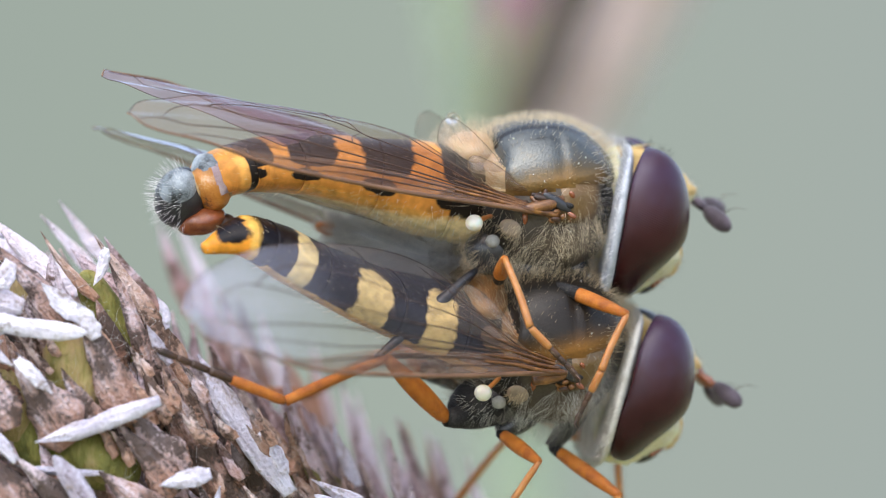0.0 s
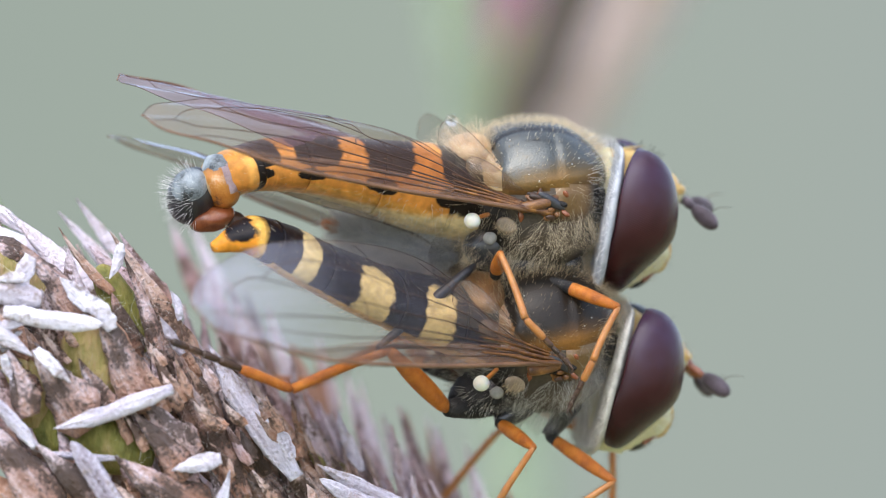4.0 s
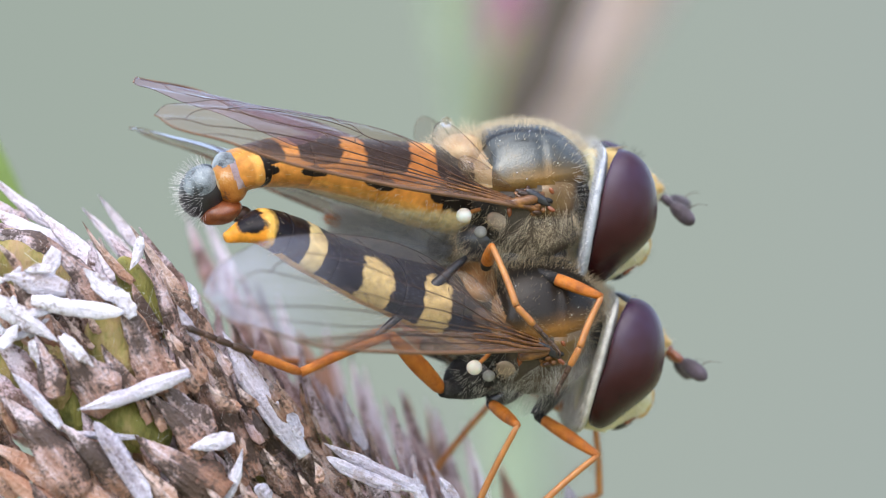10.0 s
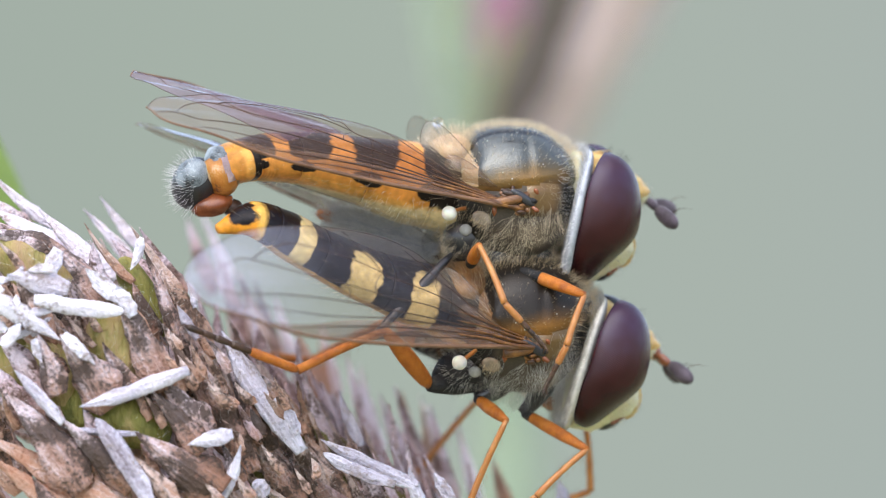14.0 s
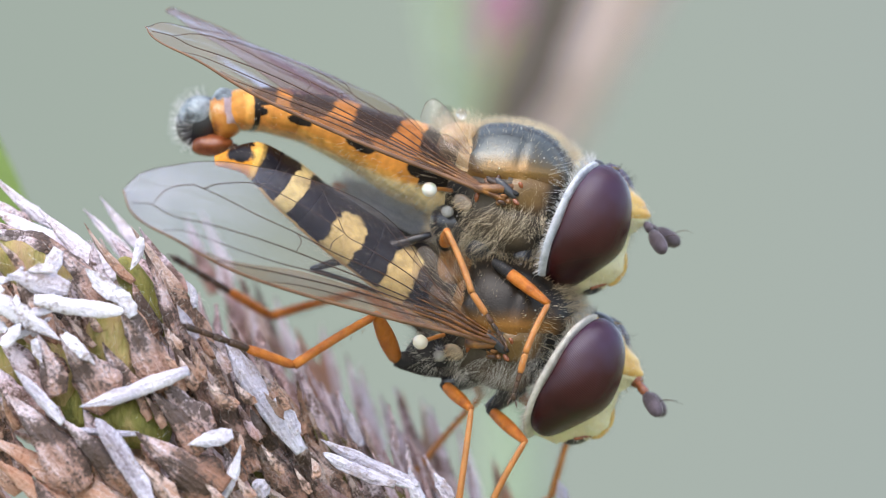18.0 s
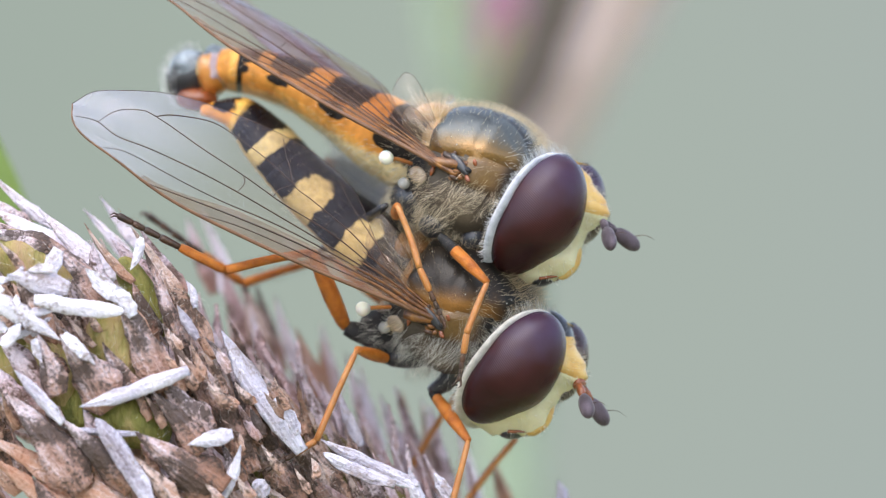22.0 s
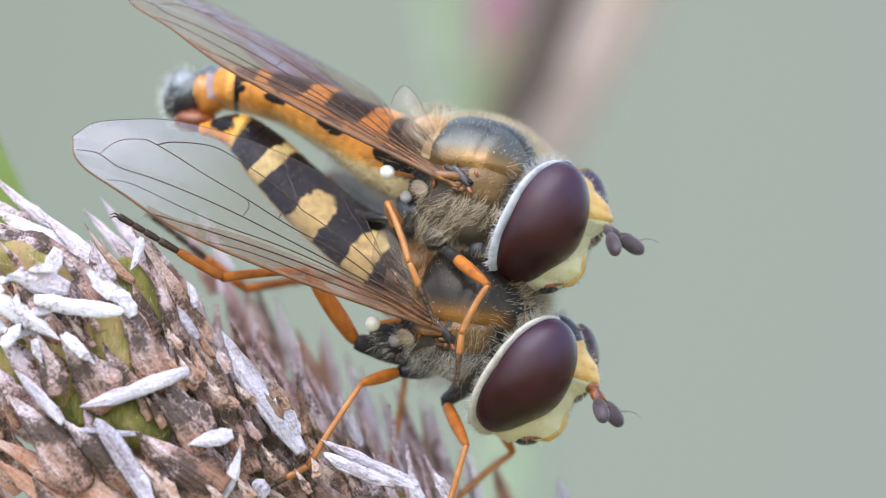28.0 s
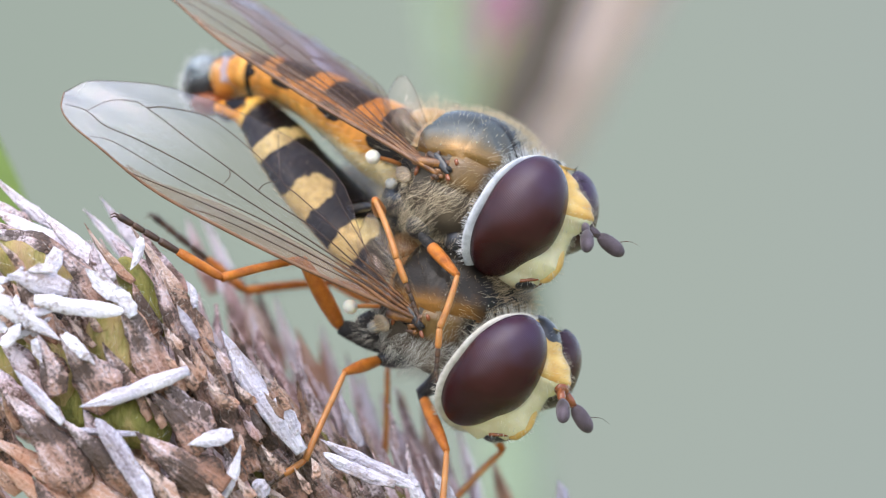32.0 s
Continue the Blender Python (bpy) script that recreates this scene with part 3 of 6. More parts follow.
def head(fly, male):
    # the female holds her head level while her body leans
    neck = Vector((1.05, 0, -0.4))
    turn_head = Matrix.Identity(3) if male else Euler((radians(-24), radians(4), radians(-3))).to_matrix()
    drop = Vector((0, 0, -0.04)) if male else Vector((0.02, -0.02, -0.48))

    def put(name, data, material, parent=fly, label="", attrs=None):
        return part(name, ([neck + drop + turn_head @ (v - neck) for v in data[0]], data[1]), material, parent, label, attrs=attrs)

    back = ball((1.18, 0, -0.42), (0.15, 1.42, 1.31), TILT, 64, 36, lambda q: Vector((q.x - 0.19 * (abs(q.y) / 1.42) ** 1.6, q.y, q.z)), 0.8)
    put("occiput", back, POWDER if male else CREAMDUST, label="white-dusted back of the head" if male else "cream-dusted back of the head")
    front = [(-1.66, 1.40), (-1.54, 1.72), (-1.38, 2.02), (-1.2, 2.22), (-1.0, 2.32), (-0.7, 2.28), (-0.35, 2.28), (-0.2, 2.40), (-0.02, 2.56), (0.1, 2.58), (0.28, 2.42), (0.6, 2.0), (0.85, 1.6)]
    wide = [(-1.66, 0.22), (-1.45, 0.50), (-1.0, 0.84), (-0.3, 0.86), (0.3, 0.74), (0.7, 0.42), (0.85, 0.2)] if male else [(-1.66, 0.22), (-1.45, 0.50), (-1.0, 0.84), (-0.3, 0.88), (0.3, 0.72), (0.7, 0.5), (0.85, 0.3)]
    def face(u, v):
        z = -1.66 + 2.51 * v
        xf, w = curve_at(front, z), curve_at(wide, z)
        if v in (0.0, 1.0):
            return (1.5, 0, z)
        c, n = math.cos(u), math.sin(u)
        mid = 1.2
        return (mid + (xf - mid) * max(c, 0) ** 0.8 if c > 0 else mid + 0.3 * c, w * n * (1 - 0.40 * max(c, 0)), z)
    skin = surf(face, 48, 48)
    put("face", skin, FACE, label="pale yellow face with a soft knob")
    def brow(u, v):
        z = -0.16 + 1.02 * v
        xf, w = curve_at(front, z) - 0.03 + 0.06 * soft(v, 0, 0.4), curve_at(wide, z) - 0.03 + 0.06 * soft(v, 0, 0.4)
        if v in (0.0, 1.0):
            return (1.9, 0, z)
        c, n = math.cos(u), math.sin(u)
        return (1.3 + (xf - 1.3) * max(c, 0) ** 0.8 if c > 0 else 1.3 + 0.2 * c, w * n * (1 - 0.40 * max(c, 0)), z)
    put("forehead", surf(brow, 40, 20), FRONS, label="shiny orange frons above the antennae")
    rim = [(1.80, -0.26, -1.46), (2.00, -0.14, -1.33), (2.09, 0.0, -1.25), (2.00, 0.14, -1.33), (1.80, 0.26, -1.46)]
    put("mouth_edge", tube(smooth_path(rim), [0.032] * 25, 8), RUST, label="orange-brown mouth edge")
    put("mouth", ball((1.80, 0, -1.45), (0.24, 0.18, 0.10), Matrix.Rotation(radians(-30), 3, "Y"), 20, 12), BLACK)
    for side in (-1, 1):
        turn = Matrix.Rotation(radians(-20 if side < 0 else 25), 3, "Z") @ Matrix.Rotation(radians(13), 3, "Y")
        mid = Vector((1.47 if side < 0 else 1.42, side * ((0.66 if male else 0.72) if side < 0 else 0.60), -0.39 if side < 0 else -0.29))
        def bulge(q):
            x = q.x
            if x < -0.14:
                x = -0.14 + (x + 0.14) * 0.16
            if x > 0:
                x *= 1 - (0.42 if side < 0 else 0.75) * soft(-q.z, 0.0 if side < 0 else -0.3, 1.2 if side < 0 else 0.9)
            x += 0.06 * math.exp(-((q.z + 0.1) / 0.45) ** 2) * (1 if q.x < 0 else 0.2)
            return Vector((x, q.y, q.z))
        globe = ball(mid, (0.82 if male else 0.80, 0.80, 1.24), turn, 64, 40, bulge)
        back_turn = turn.inverted()
        local = [back_turn @ (v - mid) for v in globe[0]]
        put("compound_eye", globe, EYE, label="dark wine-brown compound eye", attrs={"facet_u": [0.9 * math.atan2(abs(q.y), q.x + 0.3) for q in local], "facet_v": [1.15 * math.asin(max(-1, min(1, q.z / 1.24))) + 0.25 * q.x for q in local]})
    ridge = smooth_path([(2.22, 0, -0.62), (2.26, 0, -0.95), (2.17, 0, -1.18), (2.05, 0, -1.3)], 4)
    put("face_ridge", tube(ridge, [0.05, 0.08, 0.09, 0.1, 0.1, 0.1, 0.1, 0.1, 0.1, 0.1, 0.09, 0.08, 0.06], 10), FRONS, label="orange ridge down the face")
    if male:
        put("ocellar_tubercle", ball((1.40, 0, 0.82), (0.16, 0.14, 0.1), None, 16, 10), BLACK)
    else:
        put("vertex", ball((1.62, 0, 0.58), (0.46, 0.36, 0.30), Matrix.Rotation(radians(32), 3, "Y"), 28, 16), BLACK, label="shiny blue-black vertex between the eyes")
        put("ocellar_tubercle", ball((1.36, 0, 0.84), (0.14, 0.14, 0.08), None, 16, 10), BLACK)
        put("lunule", ball((2.50, 0, -0.04), (0.13, 0.2, 0.14), None, 16, 10), RUST, label="dark-rimmed orange lunule at the antennae")
    for side in (-1, 1):
        b = Vector((2.56, 0.11 * side, -0.08))
        way = Vector((0.58, -0.52, -0.54)).normalized() if side < 0 else Vector((0.66, 0.46, -0.22)).normalized()
        if not male:
            way = Vector((0.62, -0.40, -0.42)).normalized() if side < 0 else Vector((0.62, 0.50, -0.40)).normalized()
        root = b + way * (0.22 if male else 0.30)
        ant = put("antenna", tube([b - way * 0.06, b, (b + root) / 2, root], [0.05, 0.075, 0.085, 0.06], 10), DUSK if male else RUST, label="short antenna")
        turn = way.to_track_quat("X", "Z").to_matrix()
        put("flagellum", ball(root + way * 0.24, (0.29, 0.12, 0.15), turn, 24, 16, lambda q: q * (1 + 0.12 * soft(q.x, 0, 0.2))), DUSK, ant, "bean-shaped grey-brown last antennal segment")
        tip = root + way * 0.30 + Vector((0.02, 0.02 * side, 0.14))
        put("arista", tube(smooth_path([tip - Vector((0, 0, 0.06)), tip + Vector((0.2, 0.1 * side, 0.06)), tip + Vector((0.4, 0.2 * side, 0.05))], 4), [0.009 - 0.0009 * i for i in range(9)], 5), DARKLEG, ant)
    def fringe(p, n):
        q = TILT.inverted() @ (p - Vector((1.18, 0, -0.42)))
        out = Vector((0, q.y / 1.42, q.z / 1.31))
        if n.x > 0.1 or out.length < 0.90:
            return None
        d = (TILT @ (out + Vector((-0.7, 0, 0)))).normalized()
        return d * (0.11 if p.z < 0.4 else 0.20)
    put("head_fringe", fur(back, 5200, fringe, 11, 0.0046), HAIR_WHITE if male else HAIR_PALE, label="fine white hairs behind the eyes")
    def fuzz(p, n):
        return (n + Vector((0.1, 0, -0.3))).normalized() * 0.11 if n.x > 0.1 and p.x > 1.75 else None
    put("face_hair", fur(skin, 1800, fuzz, 12, 0.0035), HAIR_PALE)
    crown = ball((1.75, 0, 0.58), (0.35, 0.25, 0.25), None, 16, 10)
    put("crown_hair", fur(crown, 130 if male else 70, lambda p, n: (n + Vector((0.5, 0, 0.5))).normalized() * 0.14 if n.z > 0 else None, 13, 0.005), HAIR_BLACK)


BUMPS = [  # lumps of the thorax: place on one side, size, height
    ((0.85, 0.85, 0.45), 0.24, 0.07), ((-0.75, 1.05, 0.36), 0.20, 0.12), ((0.25, 1.15, 0.0), 0.34, 0.07), ((0.25, 0.95, -0.80), 0.36, 0.09),
    ((-0.65, 1.0, -0.62), 0.26, 0.10), ((-1.0, 0.95, -0.25), 0.22, 0.08), ((-0.35, 1.2, -0.35), 0.16, -0.10), ((0.78, 0.9, -0.35), 0.2, -0.07)]


def thorax_zone(p):
    """Which plate of the thorax a place belongs to, and how far it is from the seam."""
    line = p.z - (0.12 + 0.10 * math.sin(2.2 * p.x + 0.4))
    rear = -0.84 - 0.14 * math.cos(1.5 * p.y) - p.x
    if line > 0.12 and rear > 0:
        return "scutellum", min(line - 0.12, abs(rear))
    if line > 0:
        return "mesonotum", min(line, abs(rear))
    front = p.x - 0.02 - 0.25 * p.z
    if -0.42 < p.z and front > 0 and p.x < 0.85:
        return "episternum", min(-line, front, p.z + 0.42, 0.85 - p.x)
    return "pleuron", min(-line, abs(front) if p.z > -0.42 else 1.0, abs(p.z + 0.42) if front > 0 else 1.0)


def thorax(fly, male):
    def trunk(q):
        taper = 1 - 0.16 * soft(q.x, 0.2, 1.3) - 0.1 * soft(-q.x, 0.5, 1.4)
        q = Vector((q.x, q.y * taper, q.z * (1 - 0.10 * soft(q.x, 0.4, 1.3))))
        p = q + Vector((-0.08, 0, -0.08))
        lift = 0.0
        for c, size, high in BUMPS:
            lift += high * math.exp(-((p.x - c[0]) ** 2 + (abs(p.y) - c[1]) ** 2 + (p.z - c[2]) ** 2) / (size * size))
        zone, seam = thorax_zone(p)
        lift -= 0.05 * math.exp(-(seam / 0.05) ** 2)
        if zone == "scutellum":
            lift += 0.02 * soft(seam, 0.0, 0.3)
        if zone == "mesonotum":
            lift += 0.04 * soft(seam, 0.0, 0.2) - 0.04 * math.exp(-((p.x - 0.12) / 0.07) ** 2) * soft(abs(p.y), 0.6, 0.9)
        return q + q.normalized() * lift
    body = ball((-0.08, 0, -0.08), (1.34, 1.38, 1.28), None, 110, 76, trunk, 0.88)
    vs, fs = body
    plates = {"scutellum": [], "mesonotum": [], "episternum": [], "pleuron": []}
    for f in fs:
        mid = sum((vs[i] for i in f), Vector()) / len(f)
        plates[thorax_zone(mid)[0]].append(f)
    looks = {"scutellum": (SCUTEL if male else BROWN, "amber yellow scutellum"), "mesonotum": (BRONZE if male else BROWNBACK, "shiny bronze back with a bluish gloss"), "episternum": (OCHRE, "ochre plate below the shoulder"), "pleuron": (PLEURA, "grey-dusted dark flanks")}
    def pigment(key, p):
        if key == "mesonotum":
            y, low = abs(p.y), p.z - 0.12 - 0.10 * math.sin(2.2 * p.x + 0.4)
            tone = 0.50 - 0.40 * math.exp(-((y - 0.62) / 0.06) ** 2) - 0.12 * math.exp(-((y - 0.95) / 0.03) ** 2)
            tone += (0.36 if male else 0.62) * soft(-low, -0.58, -0.12)
            return tone - 0.5 * soft(p.x, 0.85, 1.1) - (0.0 if male else 0.18)
        if key == "episternum":
            return 0.75 - 0.7 * soft(p.x, 0.62, 0.88) - 0.4 * soft(-p.z, 0.2, 0.45)
        return 0.55 - 0.5 * soft(p.x, 0.55, 0.85) - 0.35 * soft(-p.x, 0.6, 0.95) + 0.25 * math.exp(-((p.x - 0.2) ** 2 + (p.z + 0.75) ** 2) / 0.2)
    skins = {}
    for key, faces in plates.items():
        used = sorted({i for f in faces for i in f})
        at = {k: n for n, k in enumerate(used)}
        skins[key] = ([vs[i] for i in used], [tuple(at[i] for i in f) for f in faces])
        part(key, skins[key], looks[key][0], fly, looks[key][1], attrs={"pigment": [pigment(key, v) for v in skins[key][0]]})
    hump = ball((-1.20, 0, 0.70), (0.46, 0.84, 0.34), Matrix.Rotation(radians(-12), 3, "Y"), 40, 24)
    part("scutellum_disc", hump, SCUTEL if male else BROWN, fly, "swollen amber rear lobe of the back")
    part("scutellum_fringe", fur(hump, 800, lambda p, n: (n + Vector((-0.3, 0, 0.3))).normalized() * 0.28 if n.z > -0.2 else None, 26, 0.0026), HAIR_GOLD if male else HAIR_BROWN, fly)
    part("neck", tube([(0.8, 0, -0.4), (1.4, 0, -0.4)], [0.45, 0.4], 16), DARKLEG, fly)
    for s in (-1, 1):
        hinge = Vector((-0.18, 1.40 * s, -0.12))
        chips = random.Random(3)
        for k in range(30):
            p = hinge + Vector((chips.uniform(-0.34, 0.44), chips.uniform(-0.08, 0.06) * s, chips.uniform(-0.22, 0.20)))
            spin = Euler((chips.uniform(0, 3), chips.gauss(0.3, 0.5), chips.gauss(0, 0.3))).to_matrix()
            part("wing_sclerite", ball(p, (chips.uniform(0.06, 0.13), chips.uniform(0.035, 0.055), chips.uniform(0.03, 0.06)), spin, 16, 12, lambda q: q * (1 + 0.35 * noise.noise(q * 14.0 + p * 3))), (DARKLEG, ROOT, DARKLEG, RUST, ROOT, DULL)[k % 6], fly)
        part("wing_hinge", tube(smooth_path([hinge + Vector((0.34, -0.08 * s, 0.16)), hinge + Vector((0.02, 0.04 * s, 0.04)), hinge + Vector((-0.4, 0.08 * s, -0.04))], 5), [0.04, 0.06, 0.07, 0.08, 0.09, 0.1, 0.1, 0.1, 0.1, 0.09, 0.08], 10), ROOT, fly, "folded orange-brown wing hinge")
        part("axillary_plate", ball(hinge + Vector((0.16, 0.04 * s, 0.08)), (0.085, 0.05, 0.27), Matrix.Rotation(radians(-58), 3, "Y"), 24, 16), BLACK, fly, "glossy blue-black plate at the wing hinge")
        part("tegula", ball(hinge + Vector((0.26, 0.05 * s, -0.15)), (0.055, 0.05, 0.05), None, 12, 8), ROOT, fly, "small orange scale at the wing base")
        knob = Vector((-1.39, 1.52 * s, -0.36))
        stem = part("halter", tube(smooth_path([(-1.02, 1.05 * s, -0.28), (-1.2, 1.32 * s, -0.30), knob], 4), [0.04] * 9, 8), PALE, fly, at=knob)
        part("halter_knob", ball((0, 0, 0), (0.142, 0.138, 0.135), None, 20, 14), KNOB, stem, "round cream knob of the halter")
        part("hypopleuron", ball((-0.92, 0.62 * s, -0.86), (0.46, 0.42, 0.40), None, 28, 18), BLACK, fly)
        part("spiracle", ball((-1.02, 1.16 * s, -0.68), (0.12, 0.09, 0.11), None, 16, 10), DUST, fly, "grey-dusted spiracle")
        cup = ball((-0.76, 1.32 * s, -0.46), (0.19, 0.08, 0.14), Matrix.Rotation(radians(25), 3, "Y"), 24, 14, lambda q: Vector((q.x, q.y * (1 - 0.5 * math.exp(-(q.x * q.x + q.z * q.z) / 0.02)), q.z)))
        lobe = part("calypter", cup, CUP, fly, "rounded tan flap below the wing base")
        part("calypter_fringe", fur(cup, 150, lambda p, n: (n + Vector((-0.6, 0, -0.5))).normalized() * 0.11 if p.z < -0.40 else None, 24, 0.003), HAIR_BEIGE, lobe)
    rng = random.Random(5 if male else 6)
    low = joined(skins["pleuron"], skins["episternum"], ball((-0.92, -0.62, -0.86), (0.46, 0.42, 0.40), None, 20, 12), ball((-0.92, 0.62, -0.86), (0.46, 0.42, 0.40), None, 20, 12))
    def coat(p, n):
        if p.x > 1.0 or (p.z > -0.28 and rng.random() < 0.72):
            return None
        if noise.noise(p * 2.6) < -0.15:
            return None
        d = (n * 0.55 + Vector((-0.35, 0, -0.75 + 0.5 * math.sin(3 * p.x)))).normalized()
        return d * (0.44 if -0.6 < p.x < 0.8 else 0.22)
    part("side_hair", fur(low, 8200, coat, 21, 0.0016, 90, 0.25), HAIR_GOLD if male else HAIR_PALE, fly, "long pale hairs on the flanks")
    def comb(p, n):
        return (n + Vector((0.9, 0, 0.1))).normalized() * 0.26 if 0.66 < p.x < 1.0 else None
    part("collar_hair", fur(body, 1900, comb, 25, 0.0024), HAIR_WHITE if male else HAIR_GOLD, fly, "comb of pale hairs behind the head")
    pollen = [ball(Vector(p) + Vector(n) * 0.012, (0.013, 0.013, 0.013), None, 6, 4) for p, n in zip(*samples(body, 110, np.random.default_rng(8)))]
    tagged(part("pollen", joined(*pollen), KNOB, fly, "scattered pale pollen grains"), kind="stuff")
    def pile(p, n):
        d = (n + Vector((0.25, 0, 0.25))).normalized()
        if abs(p.y) < 0.50 or p.x > 1.02:
            return d * (0.14 + 0.08 * soft(p.x, 0.5, 1.0))
        return d * 0.09 if rng.random() < 0.08 else None
    part("back_hair", fur(skins["mesonotum"], 5600, pile, 22, 0.0024), HAIR_GOLD if male else HAIR_BEIGE, fly, "short golden pile on the back")
    part("scutellum_hair", fur(skins["scutellum"], 700, lambda p, n: (n + Vector((-0.4, 0, 0.4))).normalized() * 0.26 if n.z > -0.3 else None, 23, 0.0026), HAIR_GOLD, fly)


def abdomen(fly, stations, skin, midline, names_label, roll=0.0, tail=None):
    """stations: x, y, z of the middle, half width, half height. Each segment is a skin of its own."""
    path = smooth_path([s[:3] for s in stations], 8)
    def size(i, col):
        k = i / 8
        a = int(min(k, len(stations) - 2))
        f = k - a
        return stations[a][col] * (1 - f) + stations[a + 1][col] * f
    segments = [(0, 5), (5, 15), (15, 26), (26, 36), (36, len(path) - 1)]
    hairs = []
    for si, (i0, i1) in enumerate(segments):
        n, steps = 112, max(30, (i1 - i0) * 4)
        vs, fs, band, belly, cream = [], [], [], [], []
        for j in range(steps + 1):
            k = i0 + (i1 - i0) * j / steps
            a = int(min(k, len(path) - 2))
            f = k - a
            c = path[a].lerp(path[a + 1], f)
            d = (path[min(a + 2, len(path) - 1)] - path[max(a - 1, 0)]).normalized()
            left = Vector((0, 1, 0))
            left = (left - d * left.dot(d)).normalized()
            up = left.cross(d) * -1
            if up.z < 0:
                up = -up
            spin = Matrix.Rotation(radians(roll) * min(1.0, 3 * k / len(path)), 3, d)
            left, up = spin @ left, spin @ up
            s = j / steps
            swell = 1 + 0.035 * math.sin(math.pi * s) + (0.02 if s > 0.93 else 0)
            for q in range(n):
                th = 2 * math.pi * q / n
                cy, sz = math.cos(th), math.sin(th)
                w, h = size(k, 3) * swell, size(k, 4) * swell
                y = w * math.copysign(abs(cy) ** 0.85, cy)
                low = 0.85 if midline else 0.80 + 0.28 * soft(len(path) - k, len(path) - 26, len(path) - 6)
                z = h * (math.copysign(abs(sz) ** 0.9, sz) if sz > 0 else low * math.copysign(abs(sz) ** 0.8, sz))
                vs.append(c + left * y + up * z)
                lat = abs(cy)
                if si == 0:
                    b = -0.3
                elif midline and si == 4:
                    b = (s - 0.34) * 1.5
                    b = min(b, (math.hypot((s - 0.58) / 0.20, (sz - 0.72) / 0.62) - 1) * 0.2, 0.2)
                elif midline:
                    half = (0.25, 0.23, 0.19)[si - 1]
                    b = (1 - math.hypot((s - 0.42) / half, (lat - 0.78) / (0.62 if si < 3 else 0.95))) * 0.28
                    if cy > 0 and si < 3:
                        b = -0.3
                elif si == 4:
                    b = (s - 0.16) * 2
                else:
                    b = 0.16 - 0.05 * (1 - lat) + (0.05 if si == 1 else 0) - abs(s - 0.40)
                    b += (0.25 - b) * soft(-sz, -0.30, 0.02)
                    edge = min(s, 1 - s)
                    b = min(b, (math.hypot(edge / 0.24, (sz + 0.10) / 0.17) - 1) * 0.3)
                band.append(0.5 + b * 1.6)
                pale = -sz - (0.45 if midline else 0.40 + (0.35 if si > 2 else 0.0))
                if si == 4:
                    pale = 0.10 - abs(s - 0.32) * 1.6 if midline else 0.17 - abs(s - 0.28) * 1.6
                belly.append(0.5 + pale * 2.0)
                cream.append(0.0 if midline or si > 2 else 0.5 + 1.4 * (-sz - 0.30 - 0.024 * k))
        for j in range(steps):
            for q in range(n):
                r = (q + 1) % n
                fs.append((j * n + q, j * n + r, j * n + n + r, j * n + n + q))
        fs.append(tuple(range(n - 1, -1, -1)))
        fs.append(tuple(range(len(vs) - n, len(vs))))
        vs, fs = outward((vs, fs))
        part("abdomen_segment", (vs, fs), tail if tail and si == 4 else skin, fly, names_label, attrs={"band": band, "belly": belly, "cream": cream})
        hairs.append((vs, fs))
    axis = (path[-1] - path[0]).normalized()
    if not midline:
        part("belly_hair", fur(joined(*hairs[:3]), 2600, lambda p, n: (n * 0.9 + axis * 0.3).normalized() * (0.16 + 0.14 * soft(p.x, -2.6, -1.4)) if n.z < -0.25 and p.x > -3.2 else None, 32, 0.0026), HAIR_WHITE, fly, "long white hairs under the abdomen")
    part("abdomen_hair", fur(joined(*hairs), 1600, lambda p, n: (n * 0.5 + axis * 0.8).normalized() * (0.07 + 0.10 * soft(-n.z, 0, 0.6) + 0.26 * soft(p.x, -2.1, -1.3)), 31, 0.0016), HAIR_GOLD, fly)
    return path


